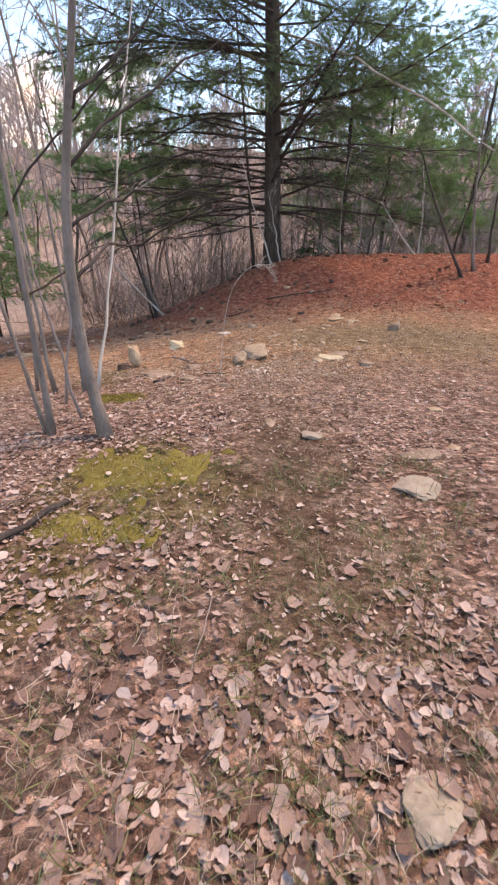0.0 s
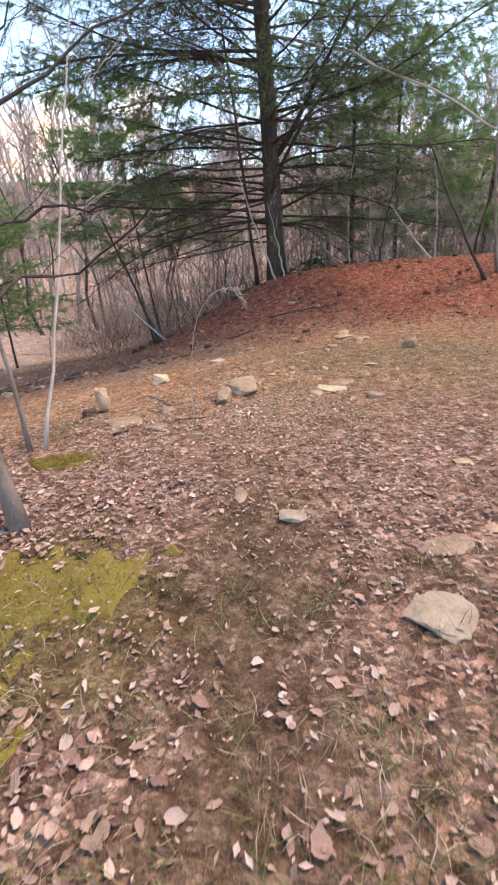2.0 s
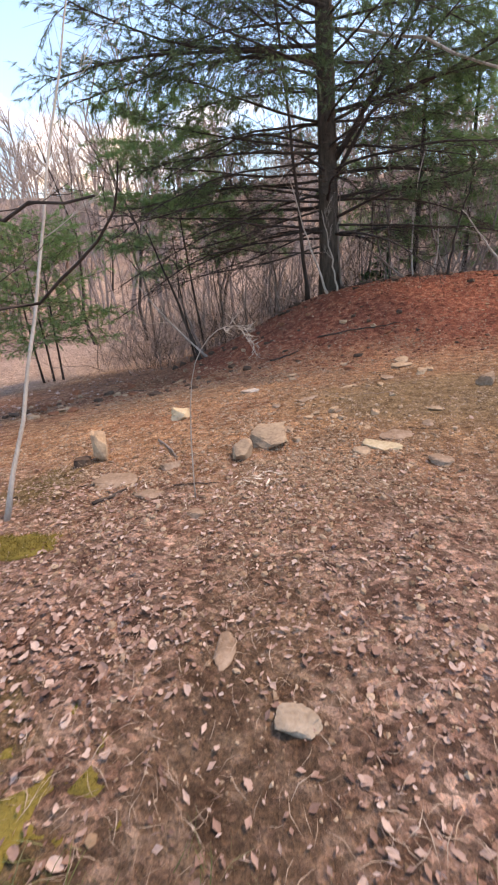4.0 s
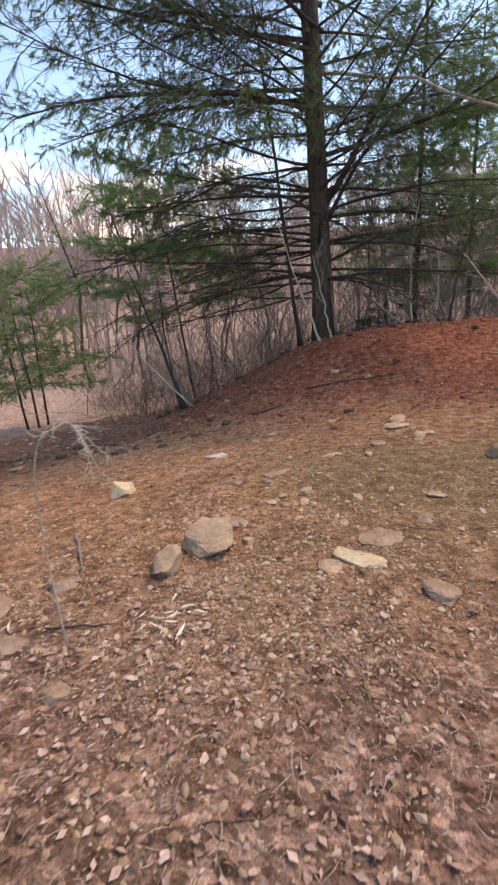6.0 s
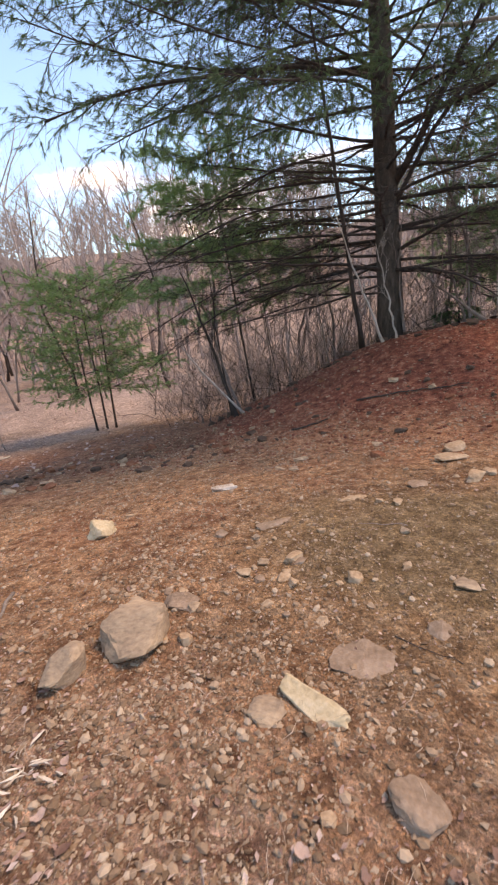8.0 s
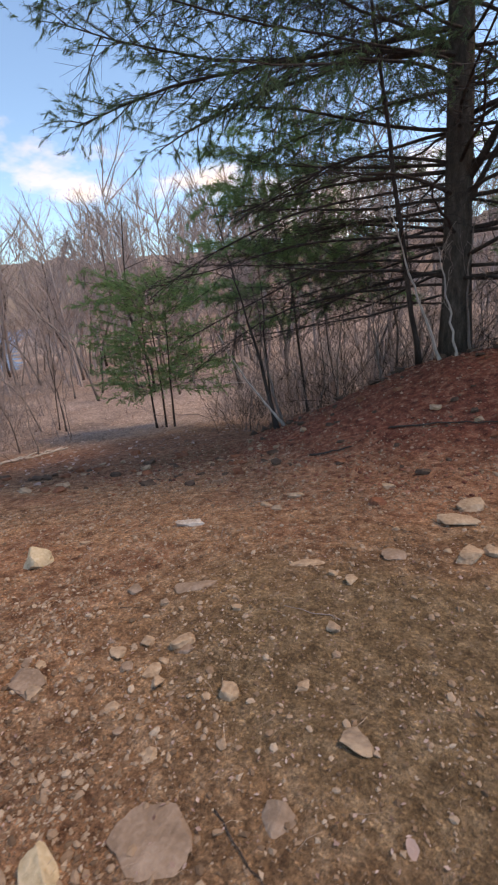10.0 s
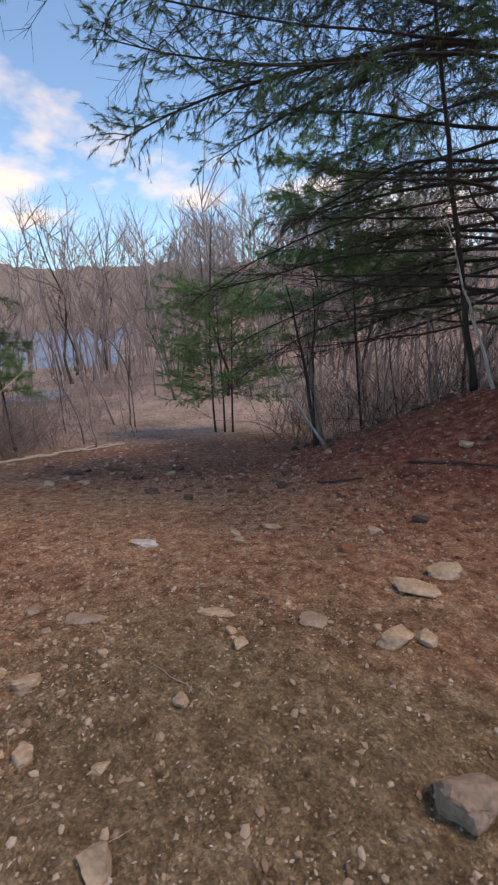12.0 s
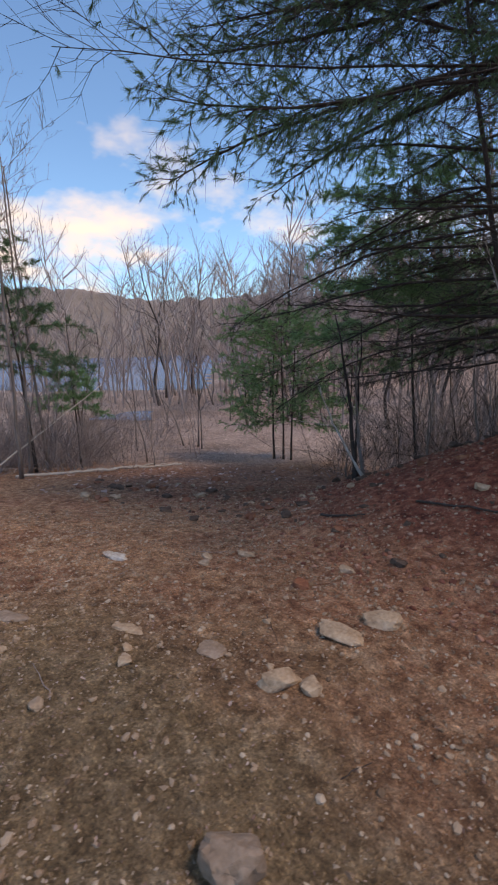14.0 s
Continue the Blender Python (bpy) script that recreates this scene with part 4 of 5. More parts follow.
# pale saplings along the back of the bank
for k, (bx, by, tip, r, bark) in enumerate([(2.26, 14.6, (2.1, 14.7, 3.6), 0.028, M_GREY_BARK), (2.78, 14.5, (2.86, 14.6, 3.4), 0.024, M_PALE_WOOD), (3.19, 14.3, (3.12, 14.3, 2.4), 0.02, M_PALE_WOOD),
                                            (3.5, 14.4, (2.9, 14.5, 3.0), 0.03, M_GREY_BARK), (2.18, 14.8, (1.75, 14.9, 3.2), 0.026, M_GREY_BARK), (1.04, 14.2, (0.98, 14.3, 2.9), 0.026, M_GREY_BARK),
                                            (4.2, 14.2, (4.5, 14.3, 3.4), 0.024, M_GREY_BARK), (4.9, 14.0, (4.7, 14.2, 3.0), 0.022, M_PALE_WOOD), (-0.6, 14.3, (-0.9, 14.5, 2.4), 0.02, M_GREY_BARK), (-1.5, 14.2, (-1.2, 14.4, 2.2), 0.018, M_GREY_BARK)]):
    stem("sapling", (bx, by), tip, r, 60 + k, "pale bleached sapling behind the bank" if bark is M_PALE_WOOD else "light grey crooked sapling behind the bank", bark, branches=6, reach=0.3, sway=0.1, levels=1)
stem("sapling", (3.37, 13.6), (3.75, 13.6, 2.9), 0.03, 75, "dark leaning sapling on the bank crest", M_DARK_BARK, branches=4, reach=0.25)
stem("fallen_limb", (2.5, 13.9), (1.07, 14.2, 1.81), 0.03, 76, "grey dead limb propped against the pine", M_GREY_BARK, branches=4, reach=0.2, sway=0.03, levels=1)
# tall dry weed, its head arching over
stem("dead_weed", (-0.3, 4.7), (0.23, 4.34, 1.19), 0.004, 78, "tall bleached dry weed with an arching feathery head", M_PALE_WOOD, branches=12, reach=0.11, start=0.72, levels=1, thin=0.0014,
     mids=[(-0.27, 4.67, 0.45), (-0.2, 4.6, 0.88), (-0.1, 4.53, 1.07), (0.03, 4.45, 1.19), (0.14, 4.39, 1.21)])
stem("fallen_limb", (4.7, 13.6), (3.5, 13.5, 2.0), 0.03, 13, "bleached dead limb propped in the brush", M_PALE_WOOD, branches=6, reach=0.3, sway=0.1, levels=1)


def stick(name, a, b, r, seed, label, mat=M_DARK_BARK, lift=0.02, sway=0.03):
    rg = random.Random(seed)
    n = max(6, int(math.dist(a, b) / 0.12))
    pts = []
    for i in range(n + 1):
        x, y = a[0] + (b[0] - a[0]) * i / n + rg.gauss(0, sway * 0.3), a[1] + (b[1] - a[1]) * i / n + rg.gauss(0, sway * 0.3)
        pts.append(Vector((x, y, height(x, y) + r * 0.7 + lift * rg.random())))
    g = Geo()
    g.tube(pts, taper(r, r * 0.55, n), 7)
    return tagged(part(name, g, mat), label, "stick")


stem("bare_tree", (-8.0, 8.0), (-7.6, 8.1, 6.6), 0.04, 14, "tall bare pale-barked tree at the shelf foot", M_GREY_BARK, branches=12, reach=0.25, sway=0.02)
stem("bare_tree", (-8.9, 8.3), (-8.7, 8.5, 5.8), 0.04, 16, "bare grey tree with a dense twiggy crown", M_GREY_BARK, branches=22, reach=0.26, sway=0.03, start=0.25, thin=0.005)
stem("bare_tree", (-9.9, 8.9), (-9.8, 8.7, 6.0), 0.045, 17, "bare grey tree with a dense twiggy crown", M_GREY_BARK, branches=22, reach=0.24, sway=0.03, start=0.25, thin=0.005)
stem("sapling", (-8.6, 7.2), (-9.6, 10.5, 0.6), 0.025, 15, "thin leaning dead sapling in brush", M_PALE_WOOD, branches=3, reach=0.2, sway=0.02)
stick("fallen_log", (-8.3, 7.9), (-9.5, 12.8), 0.045, 1, "long pale fallen pole at the foot of the slope", M_PALE_WOOD, 0.01)
stick("fallen_log", (-8.9, 9.6), (-9.75, 12.75), 0.03, 2, "thin pale fallen pole beside another", M_PALE_WOOD, 0.05)
stick("fallen_branch", (-0.46, 10.59), (0.09, 10.81), 0.017, 3, "dark dead branch lying on red soil")
stick("fallen_branch", (0.45, 11.22), (2.02, 11.26), 0.015, 4, "dark dead branch lying on red soil")
stick("fallen_branch", (-1.5, 1.35), (-1.05, 2.16), 0.026, 5, "dark rotten stick in leaf litter")
puddle(-29.0, 17.3, 2.2, 2.2)


# ---- rocks and litter ----
def rock_bm(w, d, h, seed):
    """A broken stone: the hull of a few points, its edges worn and its faces pitted."""
    rg = random.Random(seed)
    bm = bmesh.new()
    for k in range(14):
        a, u = 2 * math.pi * (k * 0.382 + rg.random() * 0.1), rg.uniform(-1, 1)
        r = 0.5 * (1 - abs(u) ** 2.5 * 0.3) * rg.uniform(0.76, 1.12)
        bm.verts.new((r * math.cos(a), r * math.sin(a), 0.5 * u))
    res = bmesh.ops.convex_hull(bm, input=bm.verts)
    bmesh.ops.delete(bm, geom=list({v for v in res["geom_interior"] + res["geom_unused"] if isinstance(v, bmesh.types.BMVert)}), context="VERTS")
    bmesh.ops.bevel(bm, geom=bm.edges[:], offset=0.03, segments=1, affect="EDGES", profile=0.6)
    for cuts in range(2 if w > 0.15 else 1):
        bmesh.ops.triangulate(bm, faces=bm.faces)
        bmesh.ops.subdivide_edges(bm, edges=[e for e in bm.edges if e.calc_length() > 0.1], cuts=1)
    bmesh.ops.triangulate(bm, faces=bm.faces)
    off = Vector((rg.uniform(0, 50), rg.uniform(0, 50), rg.uniform(0, 50)))
    for v in bm.verts:
        p = v.co * (1 + 0.2 * noise.noise(v.co * 2.6 + off) + 0.09 * noise.noise(v.co * 8 + off) + 0.04 * noise.noise(v.co * 19 + off))
        v.co = Vector((p.x * w * 1.08, p.y * d * 1.08, p.z * h * 1.08))
    bmesh.ops.recalc_face_normals(bm, faces=bm.faces)
    return bm


ROCK_WORDS = {"t": "angular tan stone half sunk in dirt", "g": "flat grey-brown stone sunk in dirt", "s": "rounded grey stone with tan bands", "y": "bright yellowish stone on bare soil",
              "b": "flat buff-grey stone lying in leaf litter", "w": "white quartz stone on bare soil", "d": "dark clod of earth and roots", "r": "red-brown stone in loose soil"}
count = 0


def rock(x, y, w, d, h, turn, tone, sink=0.3, tip=0):
    h, w, d = h * 0.9, w * 0.93, d * 0.93
    sink = max(sink, 0.42 if tone == "g" else 0.33 if h < 0.15 else 0.2)
    global count
    count += 1
    ob = part("rock" if tone not in "d" else "clod", rock_bm(w, d, h, 900 + count), M_ROCK[tone])
    ob.data.set_sharp_from_angle(angle=radians(24))
    ob.matrix_basis = pose(x, y, height(x, y) + h * (0.5 - sink), tip, 0, turn)
    return tagged(ob, ROCK_WORDS[tone], "rock")


rock(0.53, 0.64, 0.22, 0.22, 0.06, 20, "b", 0.3)
rock(1.09, 2.37, 0.31, 0.29, 0.06, -35, "b", 0.3)
rock(1.28, 2.83, 0.33, 0.17, 0.06, 10, "g")
rock(0.51, 3.11, 0.19, 0.15, 0.06, -10, "b", 0.2)
rock(1.71, 3.76, 0.13, 0.09, 0.04, 0, "t")
rock(1.59, 3.01, 0.1, 0.09, 0.04, 0, "t")
rock(-1.44, 5.55, 0.19, 0.26, 0.36, 12, "t", 0.2, -18)
rock(-1.55, 5.4, 0.22, 0.18, 0.12, 40, "d")
rock(-0.24, 4.48, 0.14, 0.14, 0.06, 30, "g")
rock(0.19, 3.39, 0.1, 0.26, 0.05, 10, "g")
rock(0.1, 5.76, 0.44, 0.38, 0.24, 35, "s", 0.25, 14)
rock(-0.08, 5.48, 0.23, 0.3, 0.19, 10, "s", 0.25, 12)
rock(1.05, 5.61, 0.36, 0.17, 0.15, -30, "y", 0.12)
rock(1.22, 5.9, 0.3, 0.26, 0.06, 15, "g")
rock(1.47, 5.33, 0.21, 0.2, 0.07, -10, "g", 0.4)
rock(-1.12, 6.95, 0.26, 0.24, 0.17, 10, "y", 0.15)
rock(-1.06, 4.97, 0.42, 0.28, 0.07, 15, "g")
rock(0.89, 5.52, 0.17, 0.15, 0.06, 10, "s")
rock(0.17, 6.1, 0.29, 0.18, 0.07, 5, "g")
rock(1.55, 6.15, 0.15, 0.13, 0.08, 0, "g")
rock(0.43, 6.45, 0.1, 0.09, 0.06, 0, "t")
rock(0.35, 5.83, 0.09, 0.08, 0.06, 0, "t", 0.15)
rock(1.21, 5.19, 0.06, 0.05, 0.04, 0, "t")
rock(0.69, 6.67, 0.18, 0.12, 0.08, 50, "t", 0.2)
rock(1.1, 6.51, 0.11, 0.09, 0.08, 0, "t", 0.15)
rock(0.76, 6.4, 0.08, 0.08, 0.05, 0, "t")
rock(1.69, 6.54, 0.14, 0.12, 0.06, 0, "s", 0.2)
rock(1.27, 7.58, 0.09, 0.1, 0.06, 30, "t", 0.15)
rock(1.13, 7.64, 0.08, 0.07, 0.05, 0, "t", 0.15)
rock(0.9, 7.7, 0.26, 0.1, 0.05, 30, "t", 0.25)
rock(0.07, 9.14, 0.2, 0.14, 0.08, 20, "t", 0.2)
rock(-0.45, 8.03, 0.3, 0.13, 0.08, 25, "w", 0.2)
rock(0.11, 8.67, 0.14, 0.11, 0.08, 0, "s", 0.15)
rock(-2.38, 9.33, 0.27, 0.17, 0.1, 10, "d", 0.2)
rock(-4.4, 8.65, 0.26, 0.2, 0.12, 0, "t", 0.2)
rock(1.17, 10.03, 0.17, 0.13, 0.09, 0, "d", 0.3)
rock(2.46, 7.55, 0.26, 0.2, 0.24, 25, "g", 0.42, 10)
rock(1.87, 8.2, 0.22, 0.16, 0.09, 60, "t", 0.2)
rock(1.99, 8.3, 0.15, 0.13, 0.08, 20, "t", 0.2)
rock(1.72, 8.79, 0.38, 0.18, 0.12, 20, "t", 0.2)
rock(1.76, 9.12, 0.27, 0.2, 0.13, 45, "t", 0.2)
rock(1.35, 7.12, 0.09, 0.08, 0.05, 0, "s")
rock(0.4, 7.1, 0.3, 0.2, 0.06, 40, "g")
rock(1.41, 8.05, 0.2, 0.15, 0.06, 40, "g")
rock(-1.17, 7.42, 0.12, 0.1, 0.06, 0, "t")
rock(-4.0, 9.1, 0.18, 0.14, 0.1, 0, "t")
rock(0.91, 9.66, 0.17, 0.12, 0.08, 20, "t")
rock(1.72, 8.24, 0.06, 0.05, 0.04, 0, "t")
rock(1.29, 8.52, 0.07, 0.06, 0.05, 0, "t")
rock(0.96, 9.08, 0.2, 0.16, 0.11, 0, "r")
rock(0.1, 10.36, 0.18, 0.14, 0.08, 0, "r")
rock(-0.07, 8.8, 0.17, 0.12, 0.08, 0, "t")
rock(-0.66, 5.25, 0.2, 0.22, 0.1, 25, "g", 0.3)
rock(-0.64, 4.72, 0.24, 0.13, 0.06, 10, "g", 0.3)
# broken stones beside the worn ground
rg = random.Random(43)
for k in range(46):
    x, y = 0.45 + rg.gauss(0, 0.42), 6.35 + rg.gauss(0, 0.4)
    s = 0.03 + 0.08 * rg.random() ** 2
    rock(x, y, s, s * rg.uniform(0.6, 1), s * rg.uniform(0.4, 0.65), rg.uniform(0, 180), rg.choice("tttsg"), 0.25)
# rubble along the edge of the shelf
rg = random.Random(31)
for k in range(120):
    u = rg.random()
    x, y = -6.0 + 4.6 * u + rg.gauss(0, 0.7), 9.7 + 1.2 * u + rg.gauss(0, 0.95)
    s = 0.05 + 0.22 * rg.random() ** 2.4
    rock(x, y, s, s * rg.uniform(0.6, 1), s * rg.uniform(0.35, 0.6), rg.uniform(0, 180), rg.choice("ttddrrr"), 0.3)
for k in range(110):
    x, y = rg.uniform(-2.5, 5.5), rg.uniform(9.6, 13.6)
    s = 0.05 + 0.16 * rg.random() ** 1.7
    rock(x, y, s, s * rg.uniform(0.6, 1), s * rg.uniform(0.4, 0.7), rg.uniform(0, 180), rg.choice("rrddt"), 0.2)
for k in range(26):
    x = rg.uniform(-4.0, 5.5)
    s = rg.uniform(0.12, 0.34)
    rock(x, 13.7 + rg.gauss(0, 0.35), s, s * 0.7, s * 0.5, rg.uniform(0, 180), "d", 0.3)


def pebble_template(seed):
    rg = random.Random(seed)
    bm = bmesh.new()
    bmesh.ops.create_icosphere(bm, subdivisions=1, radius=0.5)
    sc = Vector((1, rg.uniform(0.55, 0.95), rg.uniform(0.35, 0.65)))
    for v in bm.verts:
        p = v.co * rg.uniform(0.78, 1.15)
        v.co = Vector((p.x * sc.x, p.y * sc.y, p.z * sc.z))
    v = np.array([tuple(a.co) for a in bm.verts])
    bm.verts.index_update()
    f = np.array([[a.index for a in b.verts] for b in bm.faces])
    bm.free()
    return v, f


def leaf_template(seed):
    """A dry leaf with wavy or lobed edge, cupped or folded, one unit long."""
    rs = np.random.RandomState(seed)
    n = 15
    slim, ragged, turn = rs.uniform(0.32, 0.82), rs.uniform(0.2, 0.6), rs.uniform(0, 6)
    v = [np.zeros(3)]
    for k in range(n):
        a = 2 * np.pi * k / n
        r = 0.5 * (1 - ragged * rs.uniform(0.5, 1) * abs(np.sin(1.5 * a + turn)) * (0.5 + 0.5 * (k % 2))) * (1 + 0.12 * np.cos(a)) * rs.uniform(0.85, 1.1)
        v.append(np.array([r * np.cos(a), slim * r * np.sin(a) * (1 - 0.2 * abs(np.cos(a)) ** 2), 0]))
    v = np.array(v)
    v[:, 1] += rs.uniform(-0.5, 0.5) * v[:, 0] ** 2
    cup, fold, wave = rs.uniform(-0.2, 0.8), rs.uniform(-0.15, 0.6), rs.uniform(0.05, 0.22)
    v[:, 2] = cup * v[:, 0] ** 2 + fold * np.abs(v[:, 1]) + wave * np.sin(8 * v[:, 0] + turn) * (np.abs(v[:, 1]) + 0.2)
    return v, np.array([(0, 1 + k, 1 + (k + 1) % n) for k in range(n)])


rs = np.random.RandomState(8)
PEBBLES = [pebble_template(k) for k in range(8)]
LEAVES = [leaf_template(k) for k in range(16)]
# stones and grit strewn over the bare soil
GRIT = []
for k in range(6):
    r8 = np.random.RandomState(70 + k)
    o = np.array([[1, 0, 0], [-1, 0, 0], [0, 1, 0], [0, -1, 0], [0, 0, 1], [0, 0, -1]]) * 0.5 * r8.uniform(0.6, 1.1, (6, 3)) * np.array([1, 0.8, 0.55]) + r8.uniform(-0.12, 0.12, (6, 3))
    GRIT.append((o, np.array([[0, 2, 4], [2, 1, 4], [1, 3, 4], [3, 0, 4], [2, 0, 5], [1, 2, 5], [3, 1, 5], [0, 3, 5]])))


def stones(templates, n, lo, hi, power, seed):
    rs = np.random.RandomState(seed)
    x = np.concatenate([rs.uniform(-3.2, 4.6, n), rs.uniform(-6, 6, n // 4), rs.normal(0.4, 0.9, n // 3)])
    y = np.concatenate([2.5 + 9 * rs.beta(1.5, 1.4, n), rs.uniform(8.5, 13.5, n // 4), rs.normal(5.4, 0.8, n // 3)])
    k = rs.uniform(size=len(x)) < step(1.0, 4.8, y) * (0.35 + 0.65 * step(-0.3, 0.4, wander(x, y, 0.6, 51)))
    x, y = x[k], y[k]
    size = lo + (hi - lo) * rs.uniform(size=len(x)) ** power
    p = np.stack([x, y, gz(x, y) + size * 0.06], 1)
    v, f = strewn(templates, p, turns_of(len(x), 14, rs), size, rs.randint(0, len(templates), len(x)))
    return joined("gravel", v, f, M_GRAVEL)


gravel = tagged(new("gravel"), "loose tan and grey gravel scattered on soil", "gravel", kind="stuff")
tagged(part("pebbles", stones(PEBBLES, 13000, 0.012, 0.055, 3.6, 81), M_GRAVEL, gravel), kind="stuff")
tagged(part("chips", stones(GRIT, 15000, 0.014, 0.046, 2.2, 85), M_GRAVEL, gravel), kind="stuff")
tagged(part("dark_crumbs", stones(PEBBLES, 5200, 0.012, 0.05, 2.4, 83), M_ROCK["d"], gravel), kind="stuff")
tagged(part("grit", stones(GRIT, 52000, 0.006, 0.022, 1.7, 82), M_GRAVEL, gravel), kind="stuff")

# loose red crumbs of earth on the bank
rs2 = np.random.RandomState(84)
cx, cy = rs2.uniform(-4.5, 6.5, 9000), rs2.uniform(9.4, 14.2, 9000)
cs = 0.014 + 0.06 * rs2.uniform(size=9000) ** 3.5
crumb_v, crumb_f = strewn(PEBBLES, np.stack([cx, cy, gz(cx, cy) + cs * 0.05], 1), turns_of(9000, 16, rs2), cs, rs2.randint(0, 8, 9000))
bank_crumbs = tagged(part("earth_crumbs", joined("earth_crumbs", crumb_v, crumb_f, M_CRUMB), M_CRUMB), "loose rust-red crumbs of earth on the bank", "loose earth", kind="stuff")


# dead leaves
def leaf_spots(n, rs, x0, x1, y0, y1, fall):
    x, y = rs.uniform(x0, x1, n), rs.uniform(y0, y1, n)
    k = rs.uniform(size=n) < fall(x, y)
    return x[k], y[k]


def litter_fall(x, y):
    trail = 0.9 * np.exp(-((x - 0.28) / 0.45) ** 2) * step(4.2, 3.0, y) * step(0.9, 1.5, y)
    drift = 0.6 * np.exp(-((x + 0.75) / 0.5) ** 2 - ((y - 3.35) / 0.5) ** 2)
    bare = 0.75 * step(1.0, 0.7, np.hypot((x + 0.66) / 0.56, (y - 2.5) / 0.45))
    worn = 0.55 * step(1.2, 1.8, y) * step(0.25, 0.7, x)
    return step(4.2, 3.2, np.abs(x - 0.2) + 0.4 * wander(x, y, 0.8, 67)) * step(-0.6, 0.1, y) * np.clip(step(6.6, 3.2, y + 0.6 * wander(x, y, 0.9, 61)) * (1 - trail) * (1 - worn) * (1 - bare) * (0.16 + 0.84 * step(-0.25, 0.4, wander(x, y, 0.55, 63))) + drift * (1 - bare), 0.008, 1)


lx, ly = leaf_spots(27000, rs, -4.2, 4.2, -0.6, 8.0, litter_fall)
nx, ny = leaf_spots(13000, rs, -2.0, 2.2, -0.4, 3.6, litter_fall)
lx, ly = np.concatenate([lx, nx]), np.concatenate([ly, ny])
ls = (0.024 + 0.08 * rs.uniform(size=len(lx)) ** 3.0) * (0.62 + 0.38 * step(2.6, 1.0, ly))
ox, oy = leaf_spots(7000, rs, -26, -4.5, 8, 34, lambda x, y: 0.8 + 0 * x)
os_ = rs.uniform(0.06, 0.15, len(ox))
X, Y, S = np.concatenate([lx, ox]), np.concatenate([ly, oy]), np.concatenate([ls, os_])
Z = gz(X, Y) + 0.006 + 0.012 * rs.uniform(size=len(X)) + 0.022 * step(1.0, 0.8, np.hypot((X + 0.66) / 0.6, (Y - 2.5) / 0.5))
P, T, K = np.stack([X, Y, Z], 1), turns_of(len(X), 13, rs), rs.randint(0, 16, len(X))
near = np.zeros(len(X), bool)
near[np.nonzero((np.abs(X - 0.2) < 1.3) & (Y > 0.4) & (Y < 3.2) & (S > 0.07))[0][:280]] = True
litter_root = tagged(new("leaf_litter"), "dry pinkish-brown dead leaves covering the ground", "leaf litter", kind="stuff")
v, f = strewn(LEAVES, P[~near], T[~near], S[~near], K[~near])
tagged(part("leaves", joined("leaves", v, f, M_LEAF, True), M_LEAF, litter_root), kind="stuff")
LEAF_MESH = [joined("leaf", a, b, M_LEAF, True) for a, b in LEAVES]
for i in np.nonzero(near)[0]:
    ob = new("leaf", LEAF_MESH[K[i]])
    ob.parent = litter_root
    m = Matrix([[*T[i][r], 0] for r in range(3)] + [[0, 0, 0, 1]])
    ob.matrix_basis = Matrix.Translation(P[i]) @ m @ Matrix.Scale(S[i], 4)


# crumbs of leaf and straw
crumb = [(np.array([[-0.5, 0, 0], [0, -0.3 * k, 0.1], [0.5, 0, 0.02], [0.05, 0.28 * k, 0.06]]), np.array([[0, 1, 2], [0, 2, 3]])) for k in (1.0, 0.7, 0.14, 0.1)]
fx, fy = leaf_spots(110000, rs, -4.4, 5.0, -0.6, 12.0, lambda x, y: np.clip(litter_fall(x, y) + 0.42 * step(12, 6, y), 0, 1))
fs = (0.01 + 0.04 * rs.uniform(size=len(fx)) ** 1.7) * (0.5 + 0.5 * step(6.2, 4.0, fy))
v, f = strewn(crumb, np.stack([fx, fy, gz(fx, fy) + 0.006 + 0.01 * rs.uniform(size=len(fx))], 1), turns_of(len(fx), 16, rs), fs, rs.randint(0, 4, len(fx)))
tagged(part("crumbs", joined("crumbs", v, f, M_LEAF), M_LEAF, litter_root), kind="stuff")


# dry straw lying in the litter
sx, sy = leaf_spots(26000, rs, -2.6, 2.8, -0.5, 7.0, lambda x, y: step(-0.5, 0.5, wander(x, y, 0.45, 91)) * step(7.0, 3.0, y))
straw = [(np.array([[-0.5, 0.05 * k, 0.0], [0, -0.012, 0.08], [0.5, 0.08 * k, 0.03], [0, 0.012, 0.08]]), np.array([[0, 1, 3], [1, 2, 3]])) for k in (1, -1, 2)]
v, f = strewn(straw, np.stack([sx, sy, gz(sx, sy) + 0.012 + 0.02 * rs.uniform(size=len(sx))], 1), turns_of(len(sx), 14, rs), rs.uniform(0.04, 0.14, len(sx)), rs.randint(0, 3, len(sx)))
tagged(part("straw", joined("straw", v, f, M_STRAW), M_STRAW, litter_root), kind="stuff")


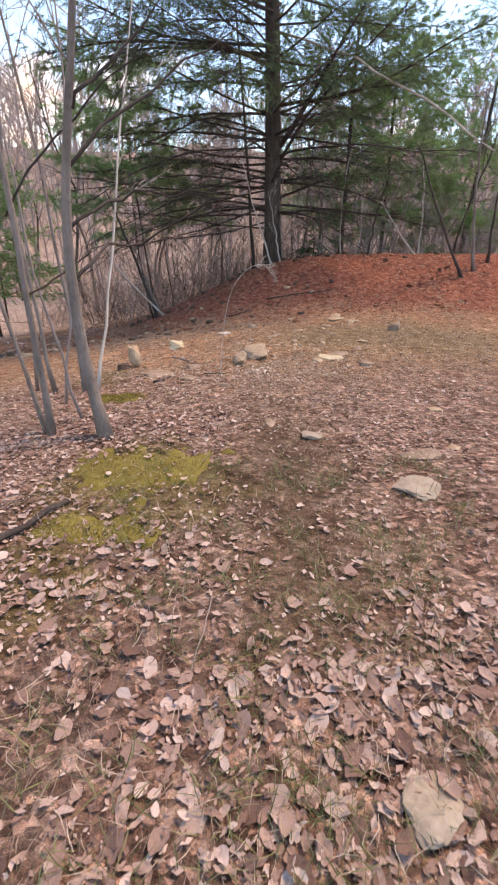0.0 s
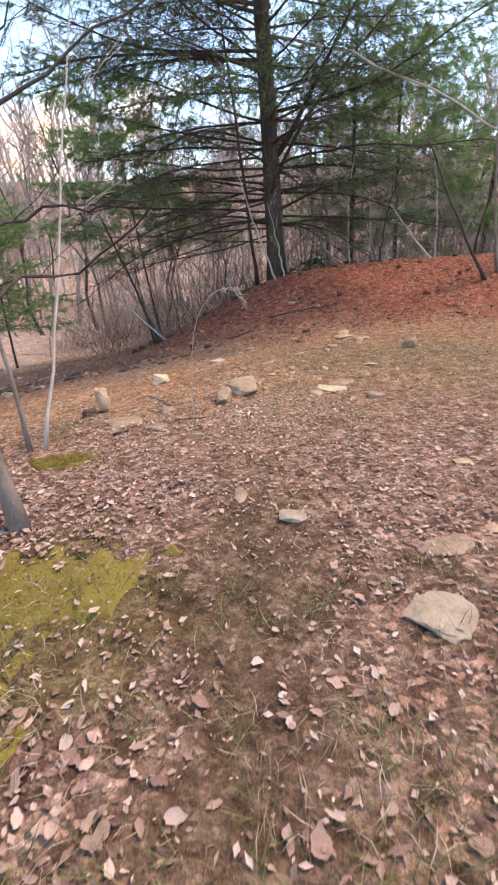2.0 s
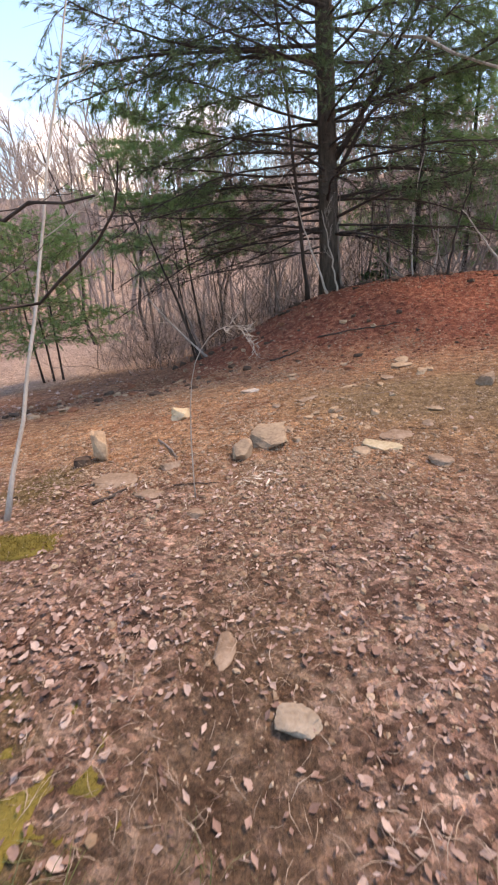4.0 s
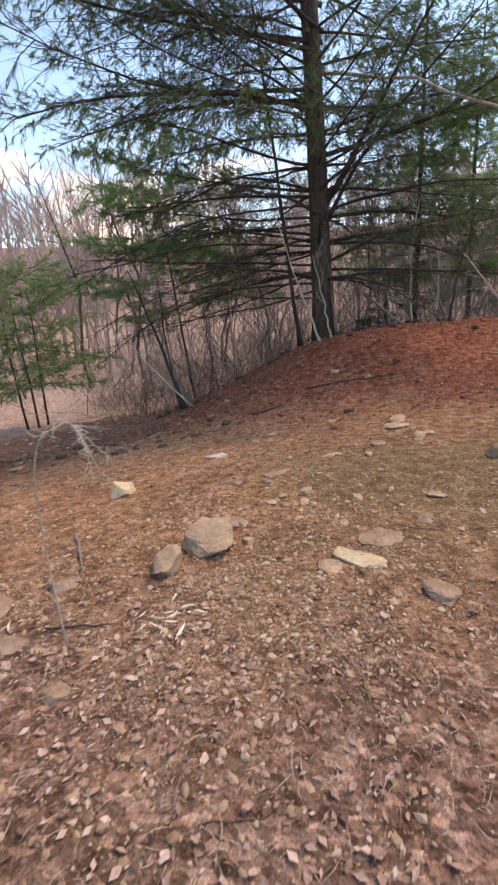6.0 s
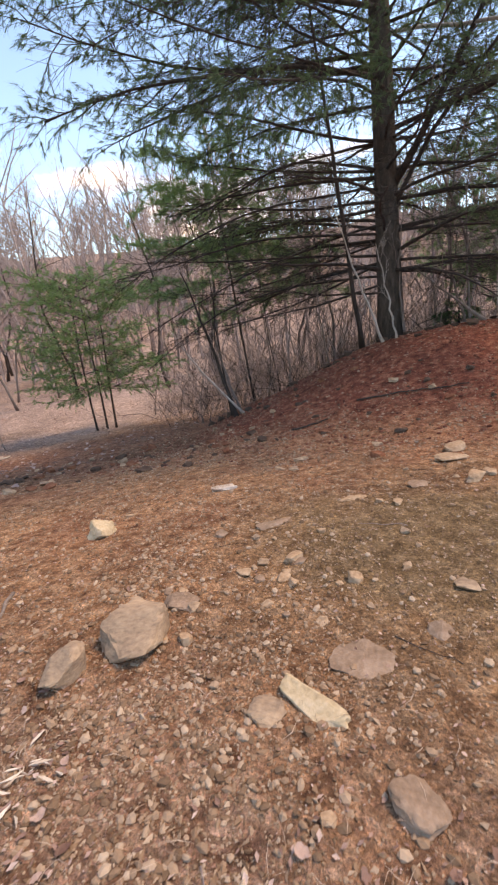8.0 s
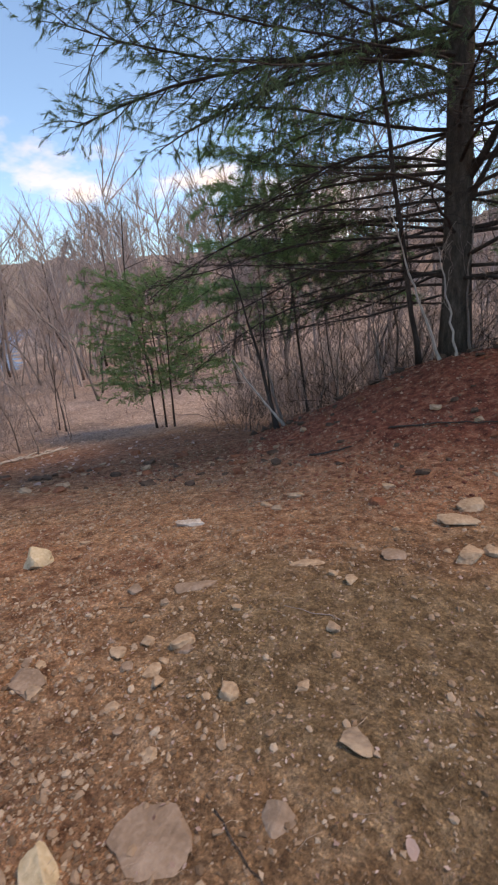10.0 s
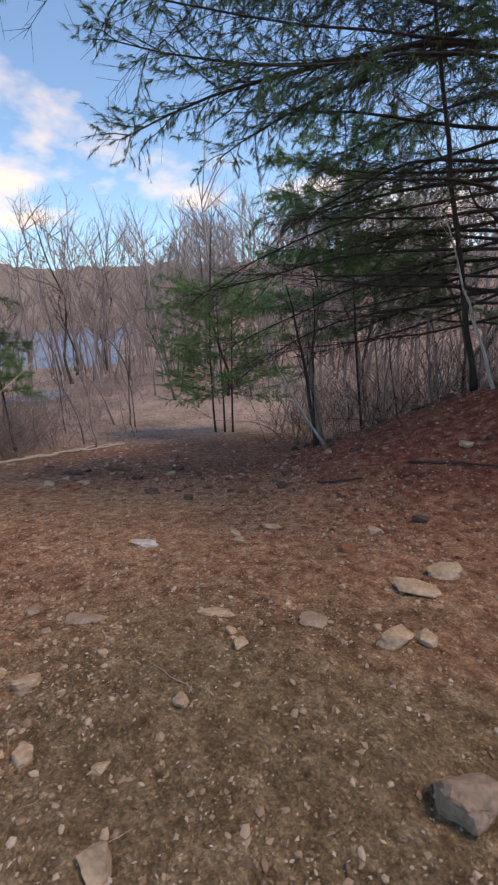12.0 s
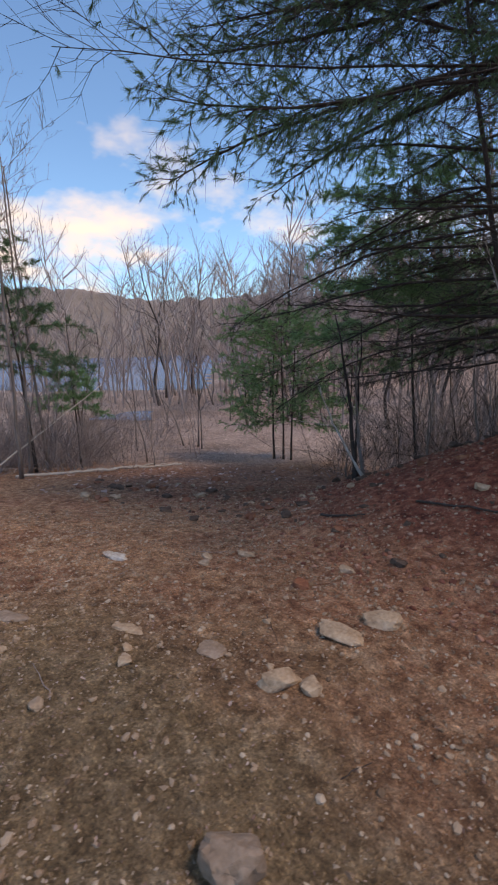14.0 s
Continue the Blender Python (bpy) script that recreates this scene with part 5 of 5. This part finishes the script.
# moss cushions
def moss(x0, y0, rx, ry, seed):
    n = 46
    g = np.linspace(-1.3, 1.3, n)
    U, V = np.meshgrid(g, g)
    x, y = x0 + U * rx, y0 + V * ry
    d = np.hypot(U, V) + 0.8 * wander(x, y, 0.3, seed) + 0.6 * wander(x, y, 0.08, seed + 3)
    z = gz(x, y) + 0.02 * step(1.0, 0.5, d) + 0.008 * wander(x, y, 0.05, seed + 5) - 0.03 * step(0.8, 1.05, d)
    v = np.stack([x.ravel(), y.ravel(), z.ravel()], 1)
    i = (np.arange(n - 1)[:, None] * n + np.arange(n - 1)[None]).ravel()
    root = tagged(new("moss_patch"), "yellow-green moss cushion among dead leaves", "moss")
    part("cushion", joined("cushion", v, np.stack([i, i + 1, i + n + 1, i + n], 1), M_MOSS, True), M_MOSS, root)
    rs = np.random.RandomState(seed)
    k = rs.choice(np.nonzero(d.ravel() < 0.9)[0], 2600)
    p = v[k] + np.stack([rs.normal(0, 0.012, 2600), rs.normal(0, 0.01, 2600), np.zeros(2600)], 1)
    hair = (np.array([[-0.09, 0, 0], [0.12, 0, 0], [0, 0.2, 1.0]]), np.array([[0, 1, 2]]))
    hv, hf = strewn([hair], p, turns_of(2600, 30, rs), rs.uniform(0.008, 0.022, 2600), np.zeros(2600, int))
    tagged(part("fuzz", joined("fuzz", hv, hf, M_MOSS), M_MOSS, root), kind="stuff")
    return root


moss(-0.66, 2.56, 0.54, 0.42, 71)
moss(-0.82, 1.92, 0.32, 0.2, 75)
moss(-1.3, 4.06, 0.26, 0.13, 83)

# thin grass in the litter
rs = np.random.RandomState(12)
blade = (np.array([[-0.012, 0, 0], [0.012, 0, 0], [0.01, 0.04, 0.5], [-0.01, 0.04, 0.5], [0, 0.2, 0.95]]), np.array([[0, 1, 2], [0, 2, 3], [3, 2, 4]]))
cx, cy = rs.uniform(-0.7, 1.5, 120), 0.3 + 2.4 * rs.uniform(size=120) ** 1.6
n = 4600
i = rs.randint(0, 120, n)
x, y = cx[i] + rs.normal(0, 0.06, n), cy[i] + rs.normal(0, 0.06, n)
v, f = strewn([blade], np.stack([x, y, gz(x, y)], 1), turns_of(n, 32, rs), rs.uniform(0.06, 0.16, n), np.zeros(n, int))
tagged(part("grass", joined("grass", v, f, M_GRASS), M_GRASS), "sparse dry yellow-green grass in the litter", "grass", kind="stuff")

# splintered pale wood
rs = np.random.RandomState(13)
CHIPS = []
for k in range(5):
    c8 = np.random.RandomState(90 + k)
    top = np.array([[-0.5, 0, 0.02], [-0.2, 0.07, 0.05], [0.2, 0.05, 0.06], [0.5, 0.01, 0.02], [0.15, -0.06, 0.05], [-0.25, -0.05, 0.06]]) * c8.uniform(0.7, 1.5, (6, 3)) * np.array([1, 1.25, 1])
    top[:, 1] += c8.uniform(-0.4, 0.4) * top[:, 0] ** 2
    CHIPS.append((np.concatenate([top, top - np.array([0, 0, 0.05])]), np.array([[0, 4, 1], [0, 5, 4], [1, 4, 2], [2, 4, 3]] + [[a, (a - 1) % 6, 6 + a] for a in range(6)] + [[(a - 1) % 6, 6 + (a - 1) % 6, 6 + a] for a in range(6)])))
n = 76
x, y = np.concatenate([rs.normal(0.08, 0.09, 66), rs.uniform(-1, 2.5, 10)]), np.concatenate([rs.normal(4.95, 0.14, 66), rs.uniform(4.5, 8, 10)])
v, f = strewn(CHIPS, np.stack([x, y, gz(x, y) + 0.02], 1), turns_of(n, 14, rs), 0.015 + 0.07 * rs.uniform(size=n) ** 2.5, rs.randint(0, 5, n))
tagged(part("wood_chips", joined("wood_chips", v, f, M_CHIP), M_CHIP), "pale splintered wood chips on the ground", "wood chips", kind="stuff")
stick("stick", (-1.02, 5.96), (-0.64, 5.4), 0.012, 480, "grey dead stick lying among stones", M_GREY_BARK)
stick("stick", (-1.0, 4.57), (-0.86, 4.83), 0.014, 481, "dark dead stick lying in leaf litter", M_DARK_BARK)
stick("stick", (-0.5, 4.83), (-0.17, 4.92), 0.007, 482, "dark thin stick lying in leaf litter", M_DARK_BARK)
rg = random.Random(19)
for k in range(30):
    x, y, a, ln = rg.uniform(-2.5, 3.2), rg.uniform(0.6, 9.0), rg.uniform(0, 6.28), rg.uniform(0.15, 0.5)
    stick("twig", (x, y), (x + ln * math.cos(a), y + ln * math.sin(a)), rg.uniform(0.002, 0.0045), 500 + k, "thin dead twig lying on the ground", rg.choice([M_DARK_BARK, M_DARK_BARK, M_TWIG]), 0.008, 0.015)
